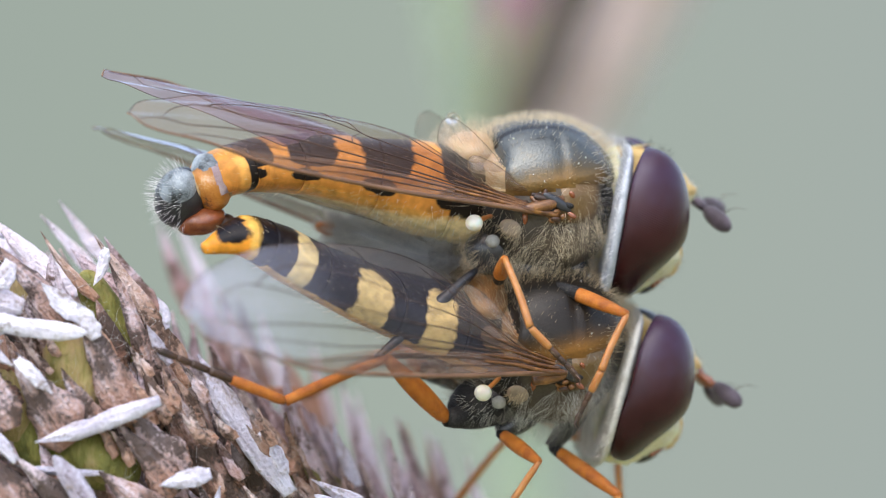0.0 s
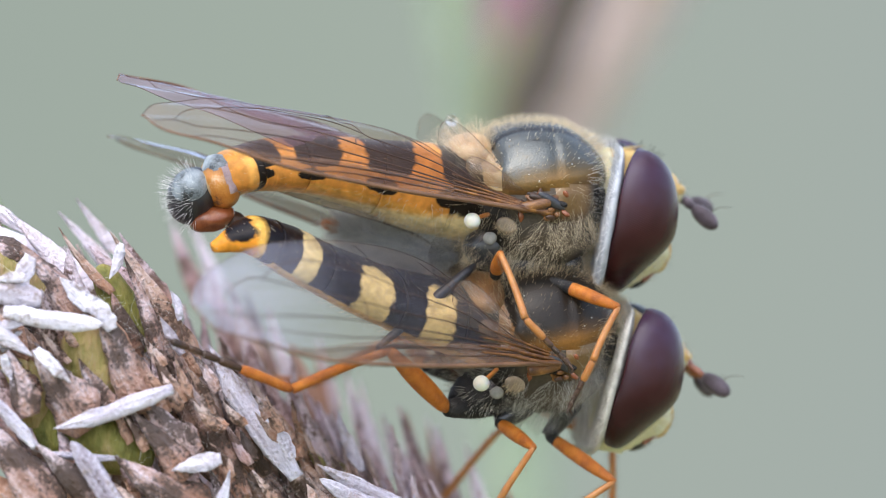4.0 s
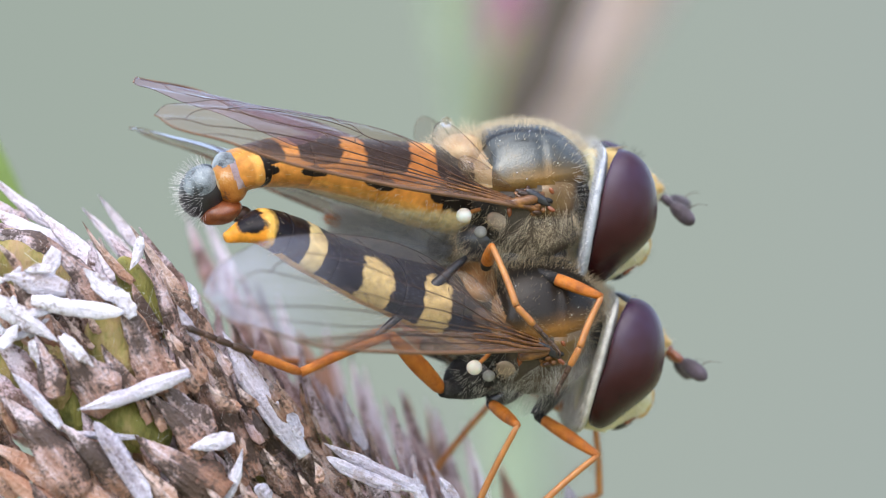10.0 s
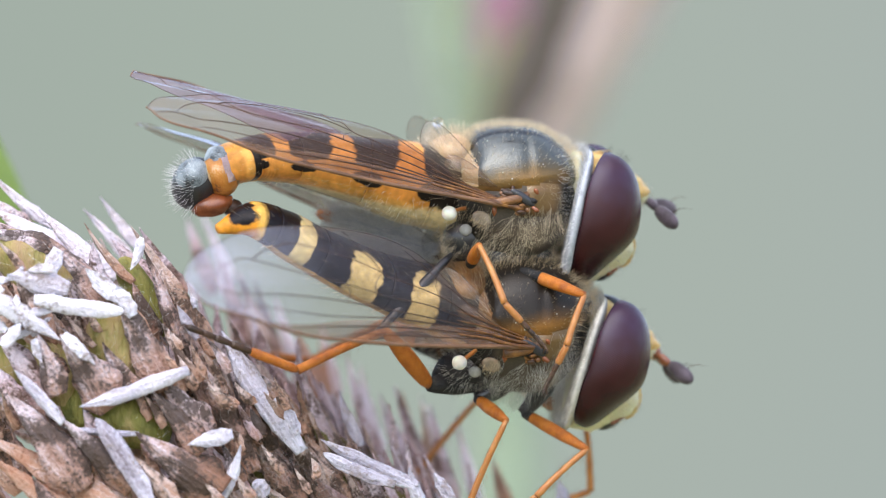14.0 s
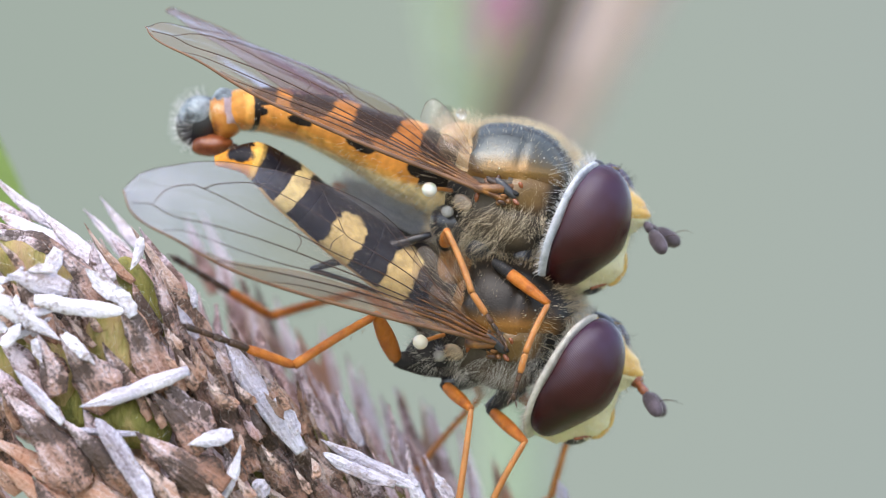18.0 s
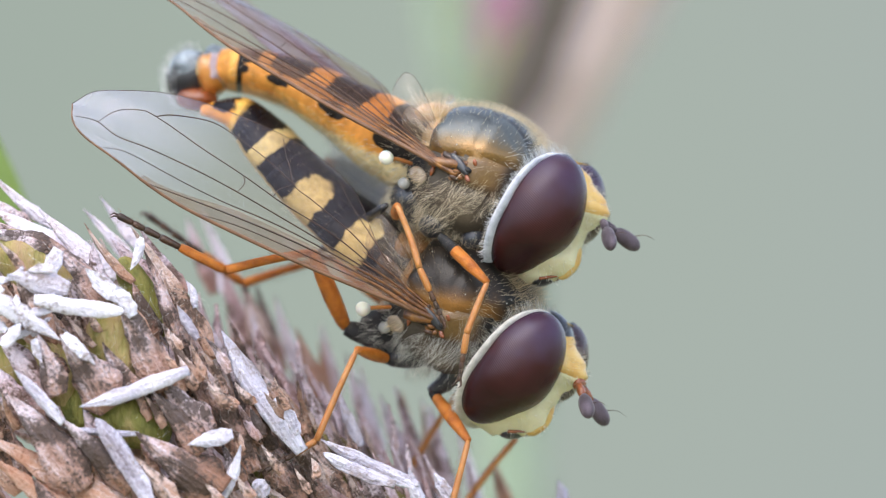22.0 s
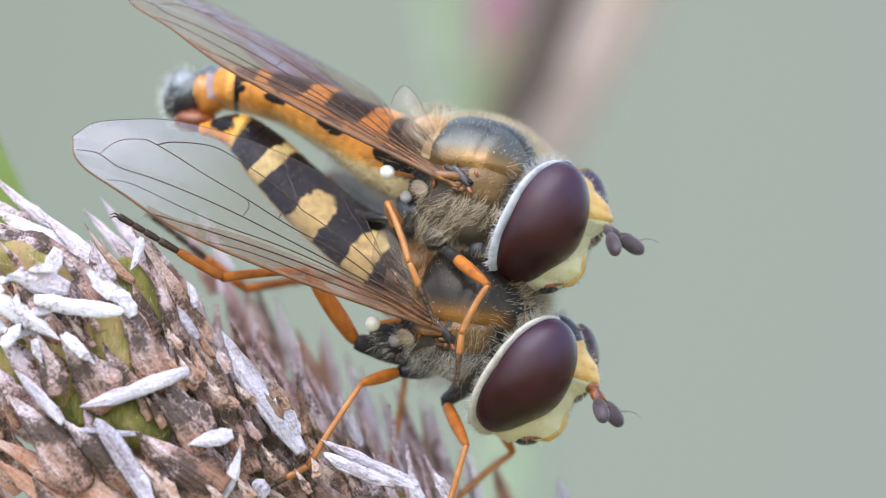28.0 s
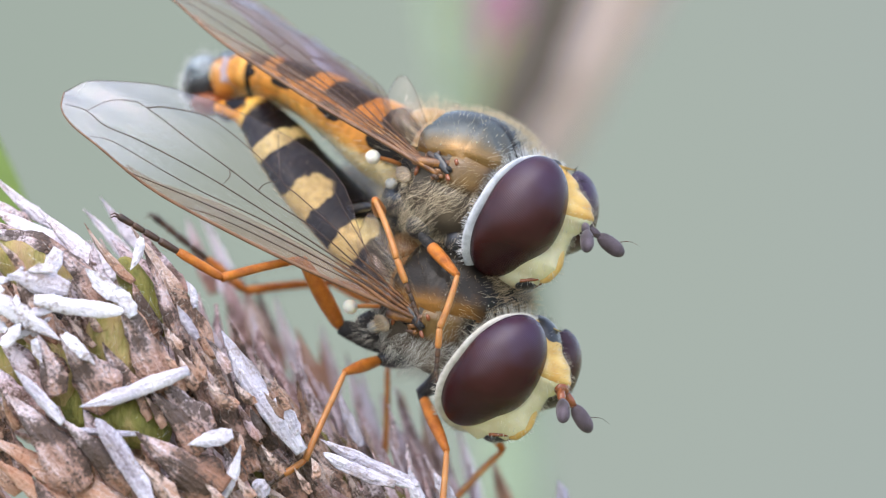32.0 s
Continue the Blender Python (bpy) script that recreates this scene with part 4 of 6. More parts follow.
LEAD = [(0.0, 0.0), (0.3, -0.010), (0.6, -0.008), (0.75, 0.006), (0.88, 0.040), (0.945, 0.062), (0.985, 0.092), (1.0, 0.135)]
TRAIL = [(0.0, 0.035), (0.08, 0.050), (0.14, 0.068), (0.20, 0.118), (0.26, 0.180), (0.32, 0.238), (0.43, 0.285), (0.57, 0.306), (0.71, 0.292), (0.82, 0.264), (0.92, 0.220), (0.975, 0.180), (1.0, 0.135)]
VEINS = [  # along and across the wing, thickness
    ([(0.02, 0.015), (0.3, 0.010), (0.5, 0.006), (0.60, -0.004)], 0.016),
    ([(0.02, 0.020), (0.3, 0.026), (0.55, 0.020), (0.75, 0.008)], 0.022),
    ([(0.16, 0.034), (0.42, 0.045), (0.58, 0.042), (0.70, 0.048), (0.83, 0.062), (0.885, 0.050)], 0.014),
    ([(0.16, 0.040), (0.45, 0.068), (0.6, 0.080), (0.78, 0.090), (0.87, 0.090), (0.93, 0.107), (0.978, 0.10)], 0.015),
    ([(0.08, 0.036), (0.16, 0.052), (0.3, 0.082), (0.46, 0.098), (0.62, 0.132), (0.81, 0.180), (0.85, 0.182), (0.90, 0.158), (0.926, 0.107)], 0.015),
    ([(0.81, 0.180), (0.775, 0.205), (0.70, 0.233), (0.64, 0.228), (0.54, 0.192), (0.442, 0.156)], 0.014),
    ([(0.07, 0.042), (0.16, 0.066), (0.25, 0.102), (0.38, 0.138), (0.442, 0.156), (0.483, 0.221), (0.515, 0.285)], 0.014),
    ([(0.472, 0.102), (0.468, 0.125), (0.442, 0.156)], 0.012),
    ([(0.56, 0.118), (0.548, 0.100), (0.552, 0.078)], 0.012),
    ([(0.10, 0.055), (0.2, 0.115), (0.31, 0.190), (0.345, 0.235)], 0.012),
]


def wing(fly, base, tip, chord, film, male, arch=0.05):
    base, tip = Vector(base), Vector(tip)
    run = tip - base
    size = run.length
    ax = run.normalized()
    ch = Vector(chord)
    ch = (ch - ax * ch.dot(ax)).normalized()
    up = ax.cross(ch)
    if up.z < 0:
        up = -up
    def at(a, b):
        ripple = 0.003 * math.sin(b * 75) * soft(a, 0.1, 0.5) + 0.0008 * math.sin(a * 17 + b * 40)
        return base + ax * (a * size) + ch * ((b - 0.125 * a) * size) + up * (size * (arch * math.sin(math.pi * min(1, b / 0.33)) * math.sin(math.pi * a) + ripple))
    na, nb = 64, 18
    vs, fs = [], []
    spread = [math.sin(0.5 * math.pi * i / na) for i in range(na + 1)]
    for a in spread:
        lo, hi = flow_at(LEAD, a), flow_at(TRAIL, a)
        for j in range(nb + 1):
            vs.append(at(a, lo + (hi - lo) * j / nb))
    top = len(vs)
    vs += [v - up * 0.006 for v in vs]
    for i in range(na):
        for j in range(nb):
            k = i * (nb + 1) + j
            fs.append((k, k + 1, k + nb + 2, k + nb + 1))
    blade = part("wing", (vs[:top], fs), film, fly, "clear folded wing with a brown front edge", attrs={"span": [a for a in spread for j in range(nb + 1)]})
    edge = [at(a, flow_at(LEAD, a)) for a in (math.sin(0.5 * math.pi * i / 40) for i in range(41))]
    part("costa", tube(edge, [(0.045 - 0.033 * i / 40) for i in range(41)], 8), COSTA, blade, "brown front vein of the wing")
    for b0, b1, w in ((0.0, 0.008, 0.060), (0.014, 0.022, 0.046), (0.026, 0.042, 0.034), (0.036, 0.066, 0.024)):
        line = smooth_path([(-0.035, 0.3 * b0, 0), (0.05, b0, 0), (0.13, (b0 + b1) / 2 + 0.01, 0), (0.22, b1 + 0.012, 0)], 6)
        part("wing_root", tube([at(p.x, p.y) + up * 0.02 for p in line], [w * (1 - 0.78 * i / (len(line) - 1)) for i in range(len(line))], 8), ROOT, blade, "thick brown vein root")
    hem = [at(a, flow_at(TRAIL, a)) for a in (math.sin(0.5 * math.pi * i / 40) for i in range(3, 41))]
    part("margin", tube(hem, [0.006] * 38, 6), VEIN, blade, "thin dark hind edge of the wing")
    for pts, w in VEINS:
        line = smooth_path([(a, b, 0) for a, b in pts], 8)
        part("vein", tube([at(p.x, p.y) for p in line], [w * 0.95 - w * 0.5 * i / len(line) for i in range(len(line))], 6), VEIN, blade)
    # brown cell along the front edge
    cell = []
    for i in range(31):
        a = 0.05 + 0.72 * i / 30
        cell.append((at(a, flow_at(LEAD, a) + 0.001), at(a, flow_at(LEAD, a) + 0.046 - 0.034 * soft(a, 0.5, 0.77))))
    cv = [p + up * 0.008 for pair in cell for p in pair]
    cf = [(2 * i, 2 * i + 1, 2 * i + 3, 2 * i + 2) for i in range(30)]
    part("front_cell", (cv, cf), STIGMA, blade, "brownish cell behind the front vein")
    # upright lobe at the wing base
    side = 1 if base.y > 0 else -1
    for c, lead, rise, skin, label in (
            (Vector((-0.82, 1.06 * side, 0.42)), Vector((-0.95, 0, 0.10)), Vector((-0.34, -0.16 * side, 1.02)), LOBE, "small clear lobe at the wing base"),
            (Vector((-0.46, 1.26 * side, 0.10)), Vector((-0.86, 0.02 * side, 0.16)), Vector((-0.36, -0.10 * side, 0.62)), LOBE_BROWN, "brown-tinted flap at the wing base")):
        lv, lf = [], []
        for i in range(17):
            t = i / 16
            for j in range(7):
                s = j / 6
                w = math.sin(math.pi * (0.06 + 0.88 * t)) ** 0.6
                lv.append(c + lead * t + Vector((0, 0.10 * math.sin(3 * t) * side, 0)) + rise * (s * w * (0.5 + 0.55 * t)) + Vector((0, 0.12 * side * math.sin(math.pi * s), 0)))
        for i in range(16):
            for j in range(6):
                k = i * 7 + j
                lf.append((k, k + 1, k + 8, k + 7))
        part("alula", (lv, lf), skin, blade, label)
        brim = [lv[i * 7 + 6] for i in range(17)]
        part("alula_rim", tube(brim, [0.0045] * 17, 6), VEIN, blade)
    return blade


def clear_water():
    m, nodes, links, bsdf = blank("water")
    bsdf.inputs["Transmission Weight"].default_value, bsdf.inputs["IOR"].default_value, bsdf.inputs["Roughness"].default_value = 1.0, 1.33, 0.02
    return m


WATER = clear_water()
STIGMA = membrane("wing_front_cell", (0.17, 0.085, 0.04), 0.42)


def limb(name, length, r0, r1, material, bulge=0.0, bend=0.0):
    """A leg piece along +x from its joint."""
    n = 13
    pts = [(length * i / (n - 1), 0, bend * math.sin(math.pi * i / (n - 1))) for i in range(n)]
    radii = [r0 + (r1 - r0) * i / (n - 1) + bulge * math.sin(math.pi * i / (n - 1)) for i in range(n)]
    radii[0] *= 0.7
    return tube(pts, radii, 12)


def foot(length, size=1.0):
    meshes, x = [], 0.0
    for share, r in ((0.42, 0.085), (0.19, 0.075), (0.14, 0.07), (0.11, 0.066), (0.14, 0.07)):
        l, r = length * share, r * size
        meshes.append(tube([(x, 0, 0), (x + 0.15 * l, 0, 0), (x + 0.8 * l, 0, 0), (x + 0.97 * l, 0, 0)], [r * 0.72, r * 0.86, r, r * 0.86], 10))
        x += l
    for s in (-1, 1):
        meshes.append(tube([(x - 0.03, 0.03 * s, 0), (x + 0.07, 0.08 * s, -0.02), (x + 0.12, 0.09 * s, -0.1)], [0.025, 0.018, 0.004], 6))
    return joined(*meshes)


def along(a, b):
    """A pose at a whose x runs to b, in mm turned to metres."""
    a, b = Vector(a), Vector(b)
    q = (b - a).to_track_quat("X", "Z")
    return Matrix.Translation(a * MM) @ q.to_matrix().to_4x4()


def leg(fly, lengths, thick, mats, hairy=0, shade=0.0):
    """Femur, tibia and tarsus, each along its own x, to be set in place."""
    f, t, s = lengths
    femur = part("femur", limb("femur", f, thick * 0.8, thick * 0.6, mats[0], thick * 0.45), mats[0], fly)
    tibia = part("tibia", limb("tibia", t, thick * 0.52, thick * 0.62, mats[1], 0.0, 0.03), mats[1], fly)
    tarsus = part("tarsus", foot(s, thick / 0.145), mats[2], fly, "segmented tarsus with claws")
    part("basitarsus", tube([(0, 0, 0), (0.05 * s, 0, 0), (0.36 * s, 0, 0), (0.425 * s, 0, 0)], [v * thick / 0.145 for v in (0.06, 0.086, 0.092, 0.075)], 12), mats[1], tarsus)
    if shade:
        n = [i / 8 for i in range(9)]
        part("femur_base", tube([(f * shade * i, 0, 0) for i in n], [(thick * 0.8 + (thick * 0.6 - thick * 0.8) * shade * i + thick * 0.45 * math.sin(math.pi * shade * i)) * (1.03 - 0.05 * i if i else 0.8) for i in n], 12), DULL, femur)
    for ob, l, dens in ((femur, f, 260), (tibia, t, 260), (tarsus, s, 160)):
        skin = limb("x", l, thick * 0.7, thick * 0.55, None, thick * 0.2)
        part("bristles", fur(skin, dens * (13 if hairy else 1), lambda p, n: (n * 0.7 + Vector((0.7, 0, 0))).normalized() * (0.08 + hairy), 41, 0.0021 if not hairy else 0.0040), HAIR_BROWN if not hairy else HAIR_WHITE, ob)
    return femur, tibia, tarsus


def set_leg(pieces, hip, knee, ankle, toe):
    for ob, a, b in zip(pieces, (hip, knee, ankle), (knee, ankle, toe)):
        ob.matrix_local = along(a, b)


def dist(a, b):
    return (Vector(a) - Vector(b)).length


MALE_HIPS = {"mid": (-0.92, 1.14, -1.34), "front": (0.02, 1.22, -1.40), "hind": (-1.25, 1.0, -1.15)}
MALE_LENGTHS = {"mid": (0.86, 1.25, 1.12), "front": (1.40, 1.02, 0.9), "hind": (2.35, 1.6, 0.9)}


def male_fly():
    fly = new("hoverfly")
    tagged(fly, "male hoverfly with orange-banded abdomen, clasping its mate from above", "hoverfly", "mating hoverflies")
    thorax(fly, True)
    head(fly, True)
    st = [(-1.05, 0, 0.0, 0.92, 0.76), (-2.0, 0, 0.14, 1.10, 0.72), (-3.0, -0.02, 0.32, 1.14, 0.62), (-4.0, -0.08, 0.46, 1.08, 0.54), (-4.8, -0.2, 0.46, 0.94, 0.46), (-5.30, -0.34, 0.36, 0.72, 0.42), (-5.62, -0.44, 0.26, 0.50, 0.34)]
    abdomen(fly, st, MALE_BAND, False, "orange and black abdomen segment")
    cap = part("genital_capsule", ball((-6.02, -0.48, 0.02), (0.42, 0.44, 0.50), Matrix.Rotation(radians(20), 3, "Y"), 32, 20), BLACK, fly, "round dark genital capsule with a grey bloom")
    part("capsule_plate", ball((-6.06, -0.64, 0.14), (0.33, 0.32, 0.36), Matrix.Rotation(radians(20), 3, "Y"), 28, 18), GREYCAP, cap, "grey-bloomed plate")
    shell = ball((-6.02, -0.48, 0.02), (0.42, 0.44, 0.50), None, 24, 14)
    part("capsule_hair", fur(shell, 650, lambda p, n: (n + Vector((-0.4, 0, 0))).normalized() * 0.19 if n.x < 0.1 else None, 33, 0.0030), HAIR_WHITE, cap)
    tail_at, tail_size, tail_turn = Vector((-5.54, -0.56, 0.26)), (0.33, 0.44, 0.47), Matrix.Rotation(radians(-16), 3, "Y")
    def lump(q):
        return q * (1 + 0.07 * noise.noise(q * 5.0))
    lobe = part("tail_lobe", ball(tail_at, tail_size, tail_turn, 36, 24, lump), TAIL_PEACH, fly, "swollen burnt-orange lobe at the tail")
    def plate(name, keep, skin, label):
        vs, fs = ball(tail_at, [r * 1.02 for r in tail_size], tail_turn, 72, 48, lump)
        def inside(f):
            q = tail_turn.transposed() @ (sum((vs[i] for i in f), Vector()) / len(f) - tail_at)
            return keep(q.x / tail_size[0] + 0.12 * noise.noise(q * 7.0), q.z / tail_size[2] + 0.12 * noise.noise(q * 6.0 + Vector((3, 1, 0))))
        part(name, (vs, [f for f in fs if inside(f)]), skin, lobe, label)
    plate("lobe_saddle", lambda x, z: z > 0.58 and x < 0.5, GREYCAP, "dark saddle with a grey bloom")
    plate("lobe_band", lambda x, z: 0.10 < x < 0.62 and -0.45 < z < 0.60, LILAC, "pale lilac band across the lobe")
    for x in (-0.80, 0.72):
        side = math.sqrt(1 - x * x)
        arc = [tail_at + tail_turn @ Vector((x * tail_size[0], -side * math.cos(a) * tail_size[1], side * math.sin(a) * tail_size[2])) for a in (-1.4, -0.95, -0.45, 0.05, 0.55, 1.0, 1.5)]
        part("lobe_rim", tube(smooth_path(arc, 4), [0.008 + 0.026 * math.sin(math.pi * k / 24) for k in range(25)], 8), SCUTEL, lobe, "cream rim of the tail plate")
    part("clasper", ball((-5.68, -0.58, -0.36), (0.40, 0.32, 0.22), Matrix.Rotation(radians(-16), 3, "Y"), 28, 18, lambda q: q * (1 + 0.14 * noise.noise(q * 5.0))), RUST, fly, "rust-brown clasper")
    part("clasper", ball((-5.32, -0.5, -0.40), (0.22, 0.22, 0.16), None, 20, 12), DARKLEG, fly)
    wing(fly, (-0.24, -1.46, -0.22), (-7.12, -2.25, 1.46), (0, 0.93, 0.36), WING_MALE, True)
    wing(fly, (-0.20, 1.50, -0.16), (-7.2, 0.3, 1.98), (0, -0.95, -0.19), WING_GLOSSY, True)
    legs = {}
    part("droplet", ball((-1.37, 0.62, 1.22), (0.11, 0.08, 0.10), None, 16, 10), WATER, fly, "clear water droplet")
    for s in (-1, 1):
        for kind in ("mid", "front"):
            legs[kind, s] = leg(fly, MALE_LENGTHS[kind], 0.105, (ORANGE, PALE, DARKLEG), 0, 0.5)
        hip, knee, ankle, toe = (-1.25, 0.5, -1.12), (-3.28, 1.2, -0.62), (-1.9, 1.4, -1.3), (-1.3, 1.5, -1.8)
        if s < 0:
            legs["hind", s] = leg(fly, MALE_LENGTHS["hind"], 0.088, (BLACK, BLACK, DARKLEG), 0.0)
        else:
            # pale dust skin on this dark leg brightens it like light in its hairs
            set_leg(leg(fly, (dist(hip, knee), dist(knee, ankle), dist(ankle, toe)), 0.17, (POWDER, POWDER, DARKLEG), 0.27), hip, knee, ankle, toe)
            part("knee", ball(knee, (0.26, 0.13, 0.13), Matrix.Rotation(radians(15), 3, "Y"), 20, 12), ORANGE, fly, "orange knee of the hind leg")
        part("coxa", ball((-0.95, 0.5 * s, -1.15), (0.26, 0.22, 0.26), None, 16, 12), BLACK, fly)
        part("coxa", ball((-0.38, 0.72 * s, -1.2), (0.26, 0.24, 0.26), None, 16, 12), BLACK, fly)
        part("coxa", ball((0.45, 0.6 * s, -1.2), (0.26, 0.24, 0.28), None, 16, 12), BLACK, fly)
    return fly, legs


FEMALE_HIPS = {"hind": (-1.82, 1.0, -1.05), "mid": (-0.88, 0.85, -1.34), "front": (0.05, 0.70, -1.65)}
LENGTHS = {"hind": (1.70, 1.85, 2.25), "mid": (1.22, 1.85, 1.15), "front": (1.60, 1.30, 1.1)}


def female_fly():
    fly = new("hoverfly")
    tagged(fly, "female hoverfly with yellow-spotted black abdomen, standing on the dry flower spike", "hoverfly", "mating hoverflies")
    thorax(fly, False)
    head(fly, False)
    st = [(-1.05, 0, 0.10, 0.95, 0.76), (-2.1, -0.10, 0.34, 0.96, 0.56), (-2.98, -0.20, 0.68, 0.94, 0.48), (-3.88, -0.28, 1.10, 0.86, 0.44), (-4.66, -0.28, 1.50, 0.70, 0.42), (-5.30, -0.36, 1.80, 0.44, 0.34), (-5.98, -0.54, 1.68, 0.10, 0.09)]
    abdomen(fly, st, FEMALE_BAND, True, "black abdomen segment with a pair of yellow spots", roll=5.0, tail=FEMALE_TAIL)
    wing(fly, (-0.10, -1.46, -0.02), (-6.98, -4.15, 2.08), (0, 0.86, 0.50), WING_FEMALE, False)
    wing(fly, (-0.10, 1.46, -0.02), (-7.10, 3.72, 2.05), (0, -0.93, 0.36), WING_FEMALE, False)
    for s in (-1, 1):
        part("trochanter", tube(smooth_path([(-0.95, 0.6 * s, -0.95), (-1.35, 0.8 * s, -1.05), (-1.84, 1.0 * s, -1.05)], 4), [0.36, 0.34, 0.31, 0.28, 0.25, 0.22, 0.19, 0.17, 0.13], 14), DULL, fly)
        part("coxa", tube(smooth_path([(-0.36, 0.6 * s, -1.05), (-0.62, 0.78 * s, -1.22), (-0.90, 0.86 * s, -1.34)], 4), [0.26, 0.25, 0.24, 0.22, 0.2, 0.18, 0.16, 0.15, 0.12], 14), BLACK, fly)
        part("coxa", tube(smooth_path([(0.42, 0.52 * s, -1.05), (0.26, 0.62 * s, -1.38), (0.04, 0.70 * s, -1.68)], 4), [0.26, 0.25, 0.23, 0.21, 0.19, 0.17, 0.15, 0.14, 0.12], 14), BLACK, fly)
        flank = ball((-1.14, 0.60 * s, -0.86), (0.60, 0.44, 0.34), Matrix.Rotation(radians(-6), 3, "Y"), 40, 26, lambda q: q * (1 + 0.16 * noise.noise(q * 4.0 + Vector((0, 0, 3)))))
        part("hind_flank", flank, DULL, fly, "black underside at the hind legs")
        part("hind_flank_hair", fur(flank, 900, lambda p, n: (n + Vector((-0.5, 0, -0.4))).normalized() * 0.2 if noise.noise(p * 4.0) > 0 else None, 27, 0.003), HAIR_PALE, fly)
    legs = {}
    for kind, s in (("hind", -1), ("mid", -1), ("front", -1), ("front", 1), ("hind", 1), ("mid", 1)):
        mats = (ORANGE, ORANGE, DARKLEG) if kind == "hind" else (ORANGE, PALE, DARKLEG)
        legs[kind, s] = leg(fly, LENGTHS[kind], 0.145 if kind == "hind" else 0.105, mats, 0, 0.22 if kind != "hind" else 0.0)
    return fly, legs


male, male_legs = male_fly()
female, female_legs = female_fly()


# ---- the dry flower spike ----
STRAW_TONES = [(0.08, (0.085, 0.048, 0.038)), (0.30, (0.215, 0.125, 0.09)), (0.50, (0.35, 0.225, 0.175)), (0.70, (0.50, 0.375, 0.335)), (0.90, (0.71, 0.63, 0.65))]
STRAW = husk("dry_bract", STRAW_TONES, (0.078, 0.054, 0.044), 0.435, 0.40, aged=True)
STRAW_MASS = husk("dry_bract_mass", [(0.08, (0.22, 0.125, 0.11)), (0.35, (0.40, 0.27, 0.25)), (0.6, (0.56, 0.43, 0.43)), (0.88, (0.74, 0.65, 0.69))], (0.14, 0.10, 0.09), 0.56, joined_mass=True)
CHAFF = husk("withered_petal", [(0.12, (0.17, 0.145, 0.15)), (0.36, (0.36, 0.34, 0.385)), (0.58, (0.52, 0.51, 0.575)), (0.9, (0.76, 0.76, 0.83))], (0.30, 0.25, 0.25), 0.52, 0.2, 0.65, 1.0, thin=0.2, rise=0.065)
BLEACHED = husk("bleached_petal", [(0.05, (0.36, 0.32, 0.34)), (0.28, (0.52, 0.50, 0.55)), (0.5, (0.63, 0.62, 0.67)), (0.8, (0.79, 0.79, 0.84))], (0.26, 0.21, 0.20), 0.52, 0.2, 0.7, 1.0, thin=0.2, rise=0.065)
GREENBUD = grainy("green_calyx", [(0.24, (0.085, 0.09, 0.012)), (0.42, (0.21, 0.195, 0.04)), (0.58, (0.34, 0.26, 0.10)), (0.76, (0.38, 0.25, 0.14))], 2.2, 16, 0.65, 0.8, vary=0.3, stretch=(1, 1, 0.4), sss=0.15)
TAN = husk("tan_bract", [(0.10, (0.20, 0.10, 0.055)), (0.34, (0.38, 0.225, 0.145)), (0.6, (0.52, 0.37, 0.285)), (0.85, (0.70, 0.58, 0.52))], (0.09, 0.055, 0.04), 0.50, 0.40, thin=0.1, aged=True)
SMOOTH = husk("smooth_orange_bract", [(0.10, (0.26, 0.115, 0.06)), (0.40, (0.40, 0.205, 0.12)), (0.7, (0.50, 0.32, 0.23)), (0.95, (0.60, 0.47, 0.42))], (0.25, 0.13, 0.08), 0.66, 0.25, 0.6, 0.5, thin=0.2)
PALEROSE = husk("bleached_bract", [(0.05, (0.46, 0.36, 0.36)), (0.28, (0.66, 0.56, 0.57)), (0.55, (0.84, 0.78, 0.82))], (0.34, 0.24, 0.22), 0.58, thin=0.2)
ROSE = husk("rosy_bract", [(0.08, (0.25, 0.14, 0.125)), (0.32, (0.45, 0.305, 0.29)), (0.58, (0.60, 0.47, 0.475)), (0.86, (0.76, 0.67, 0.71))], (0.15, 0.09, 0.07), 0.52, 0.40, thin=0.15, aged=True)
CORE = grainy("spike_core", [(0.3, (0.06, 0.055, 0.015)), (0.55, (0.17, 0.15, 0.045)), (0.8, (0.32, 0.22, 0.10))], 1.5, 12, 0.8, 0.8)
LEAF = grainy("green_leaf", [(0.3, (0.10, 0.16, 0.025)), (0.7, (0.20, 0.29, 0.07))], 1.0, 12, 0.45, 0.3)


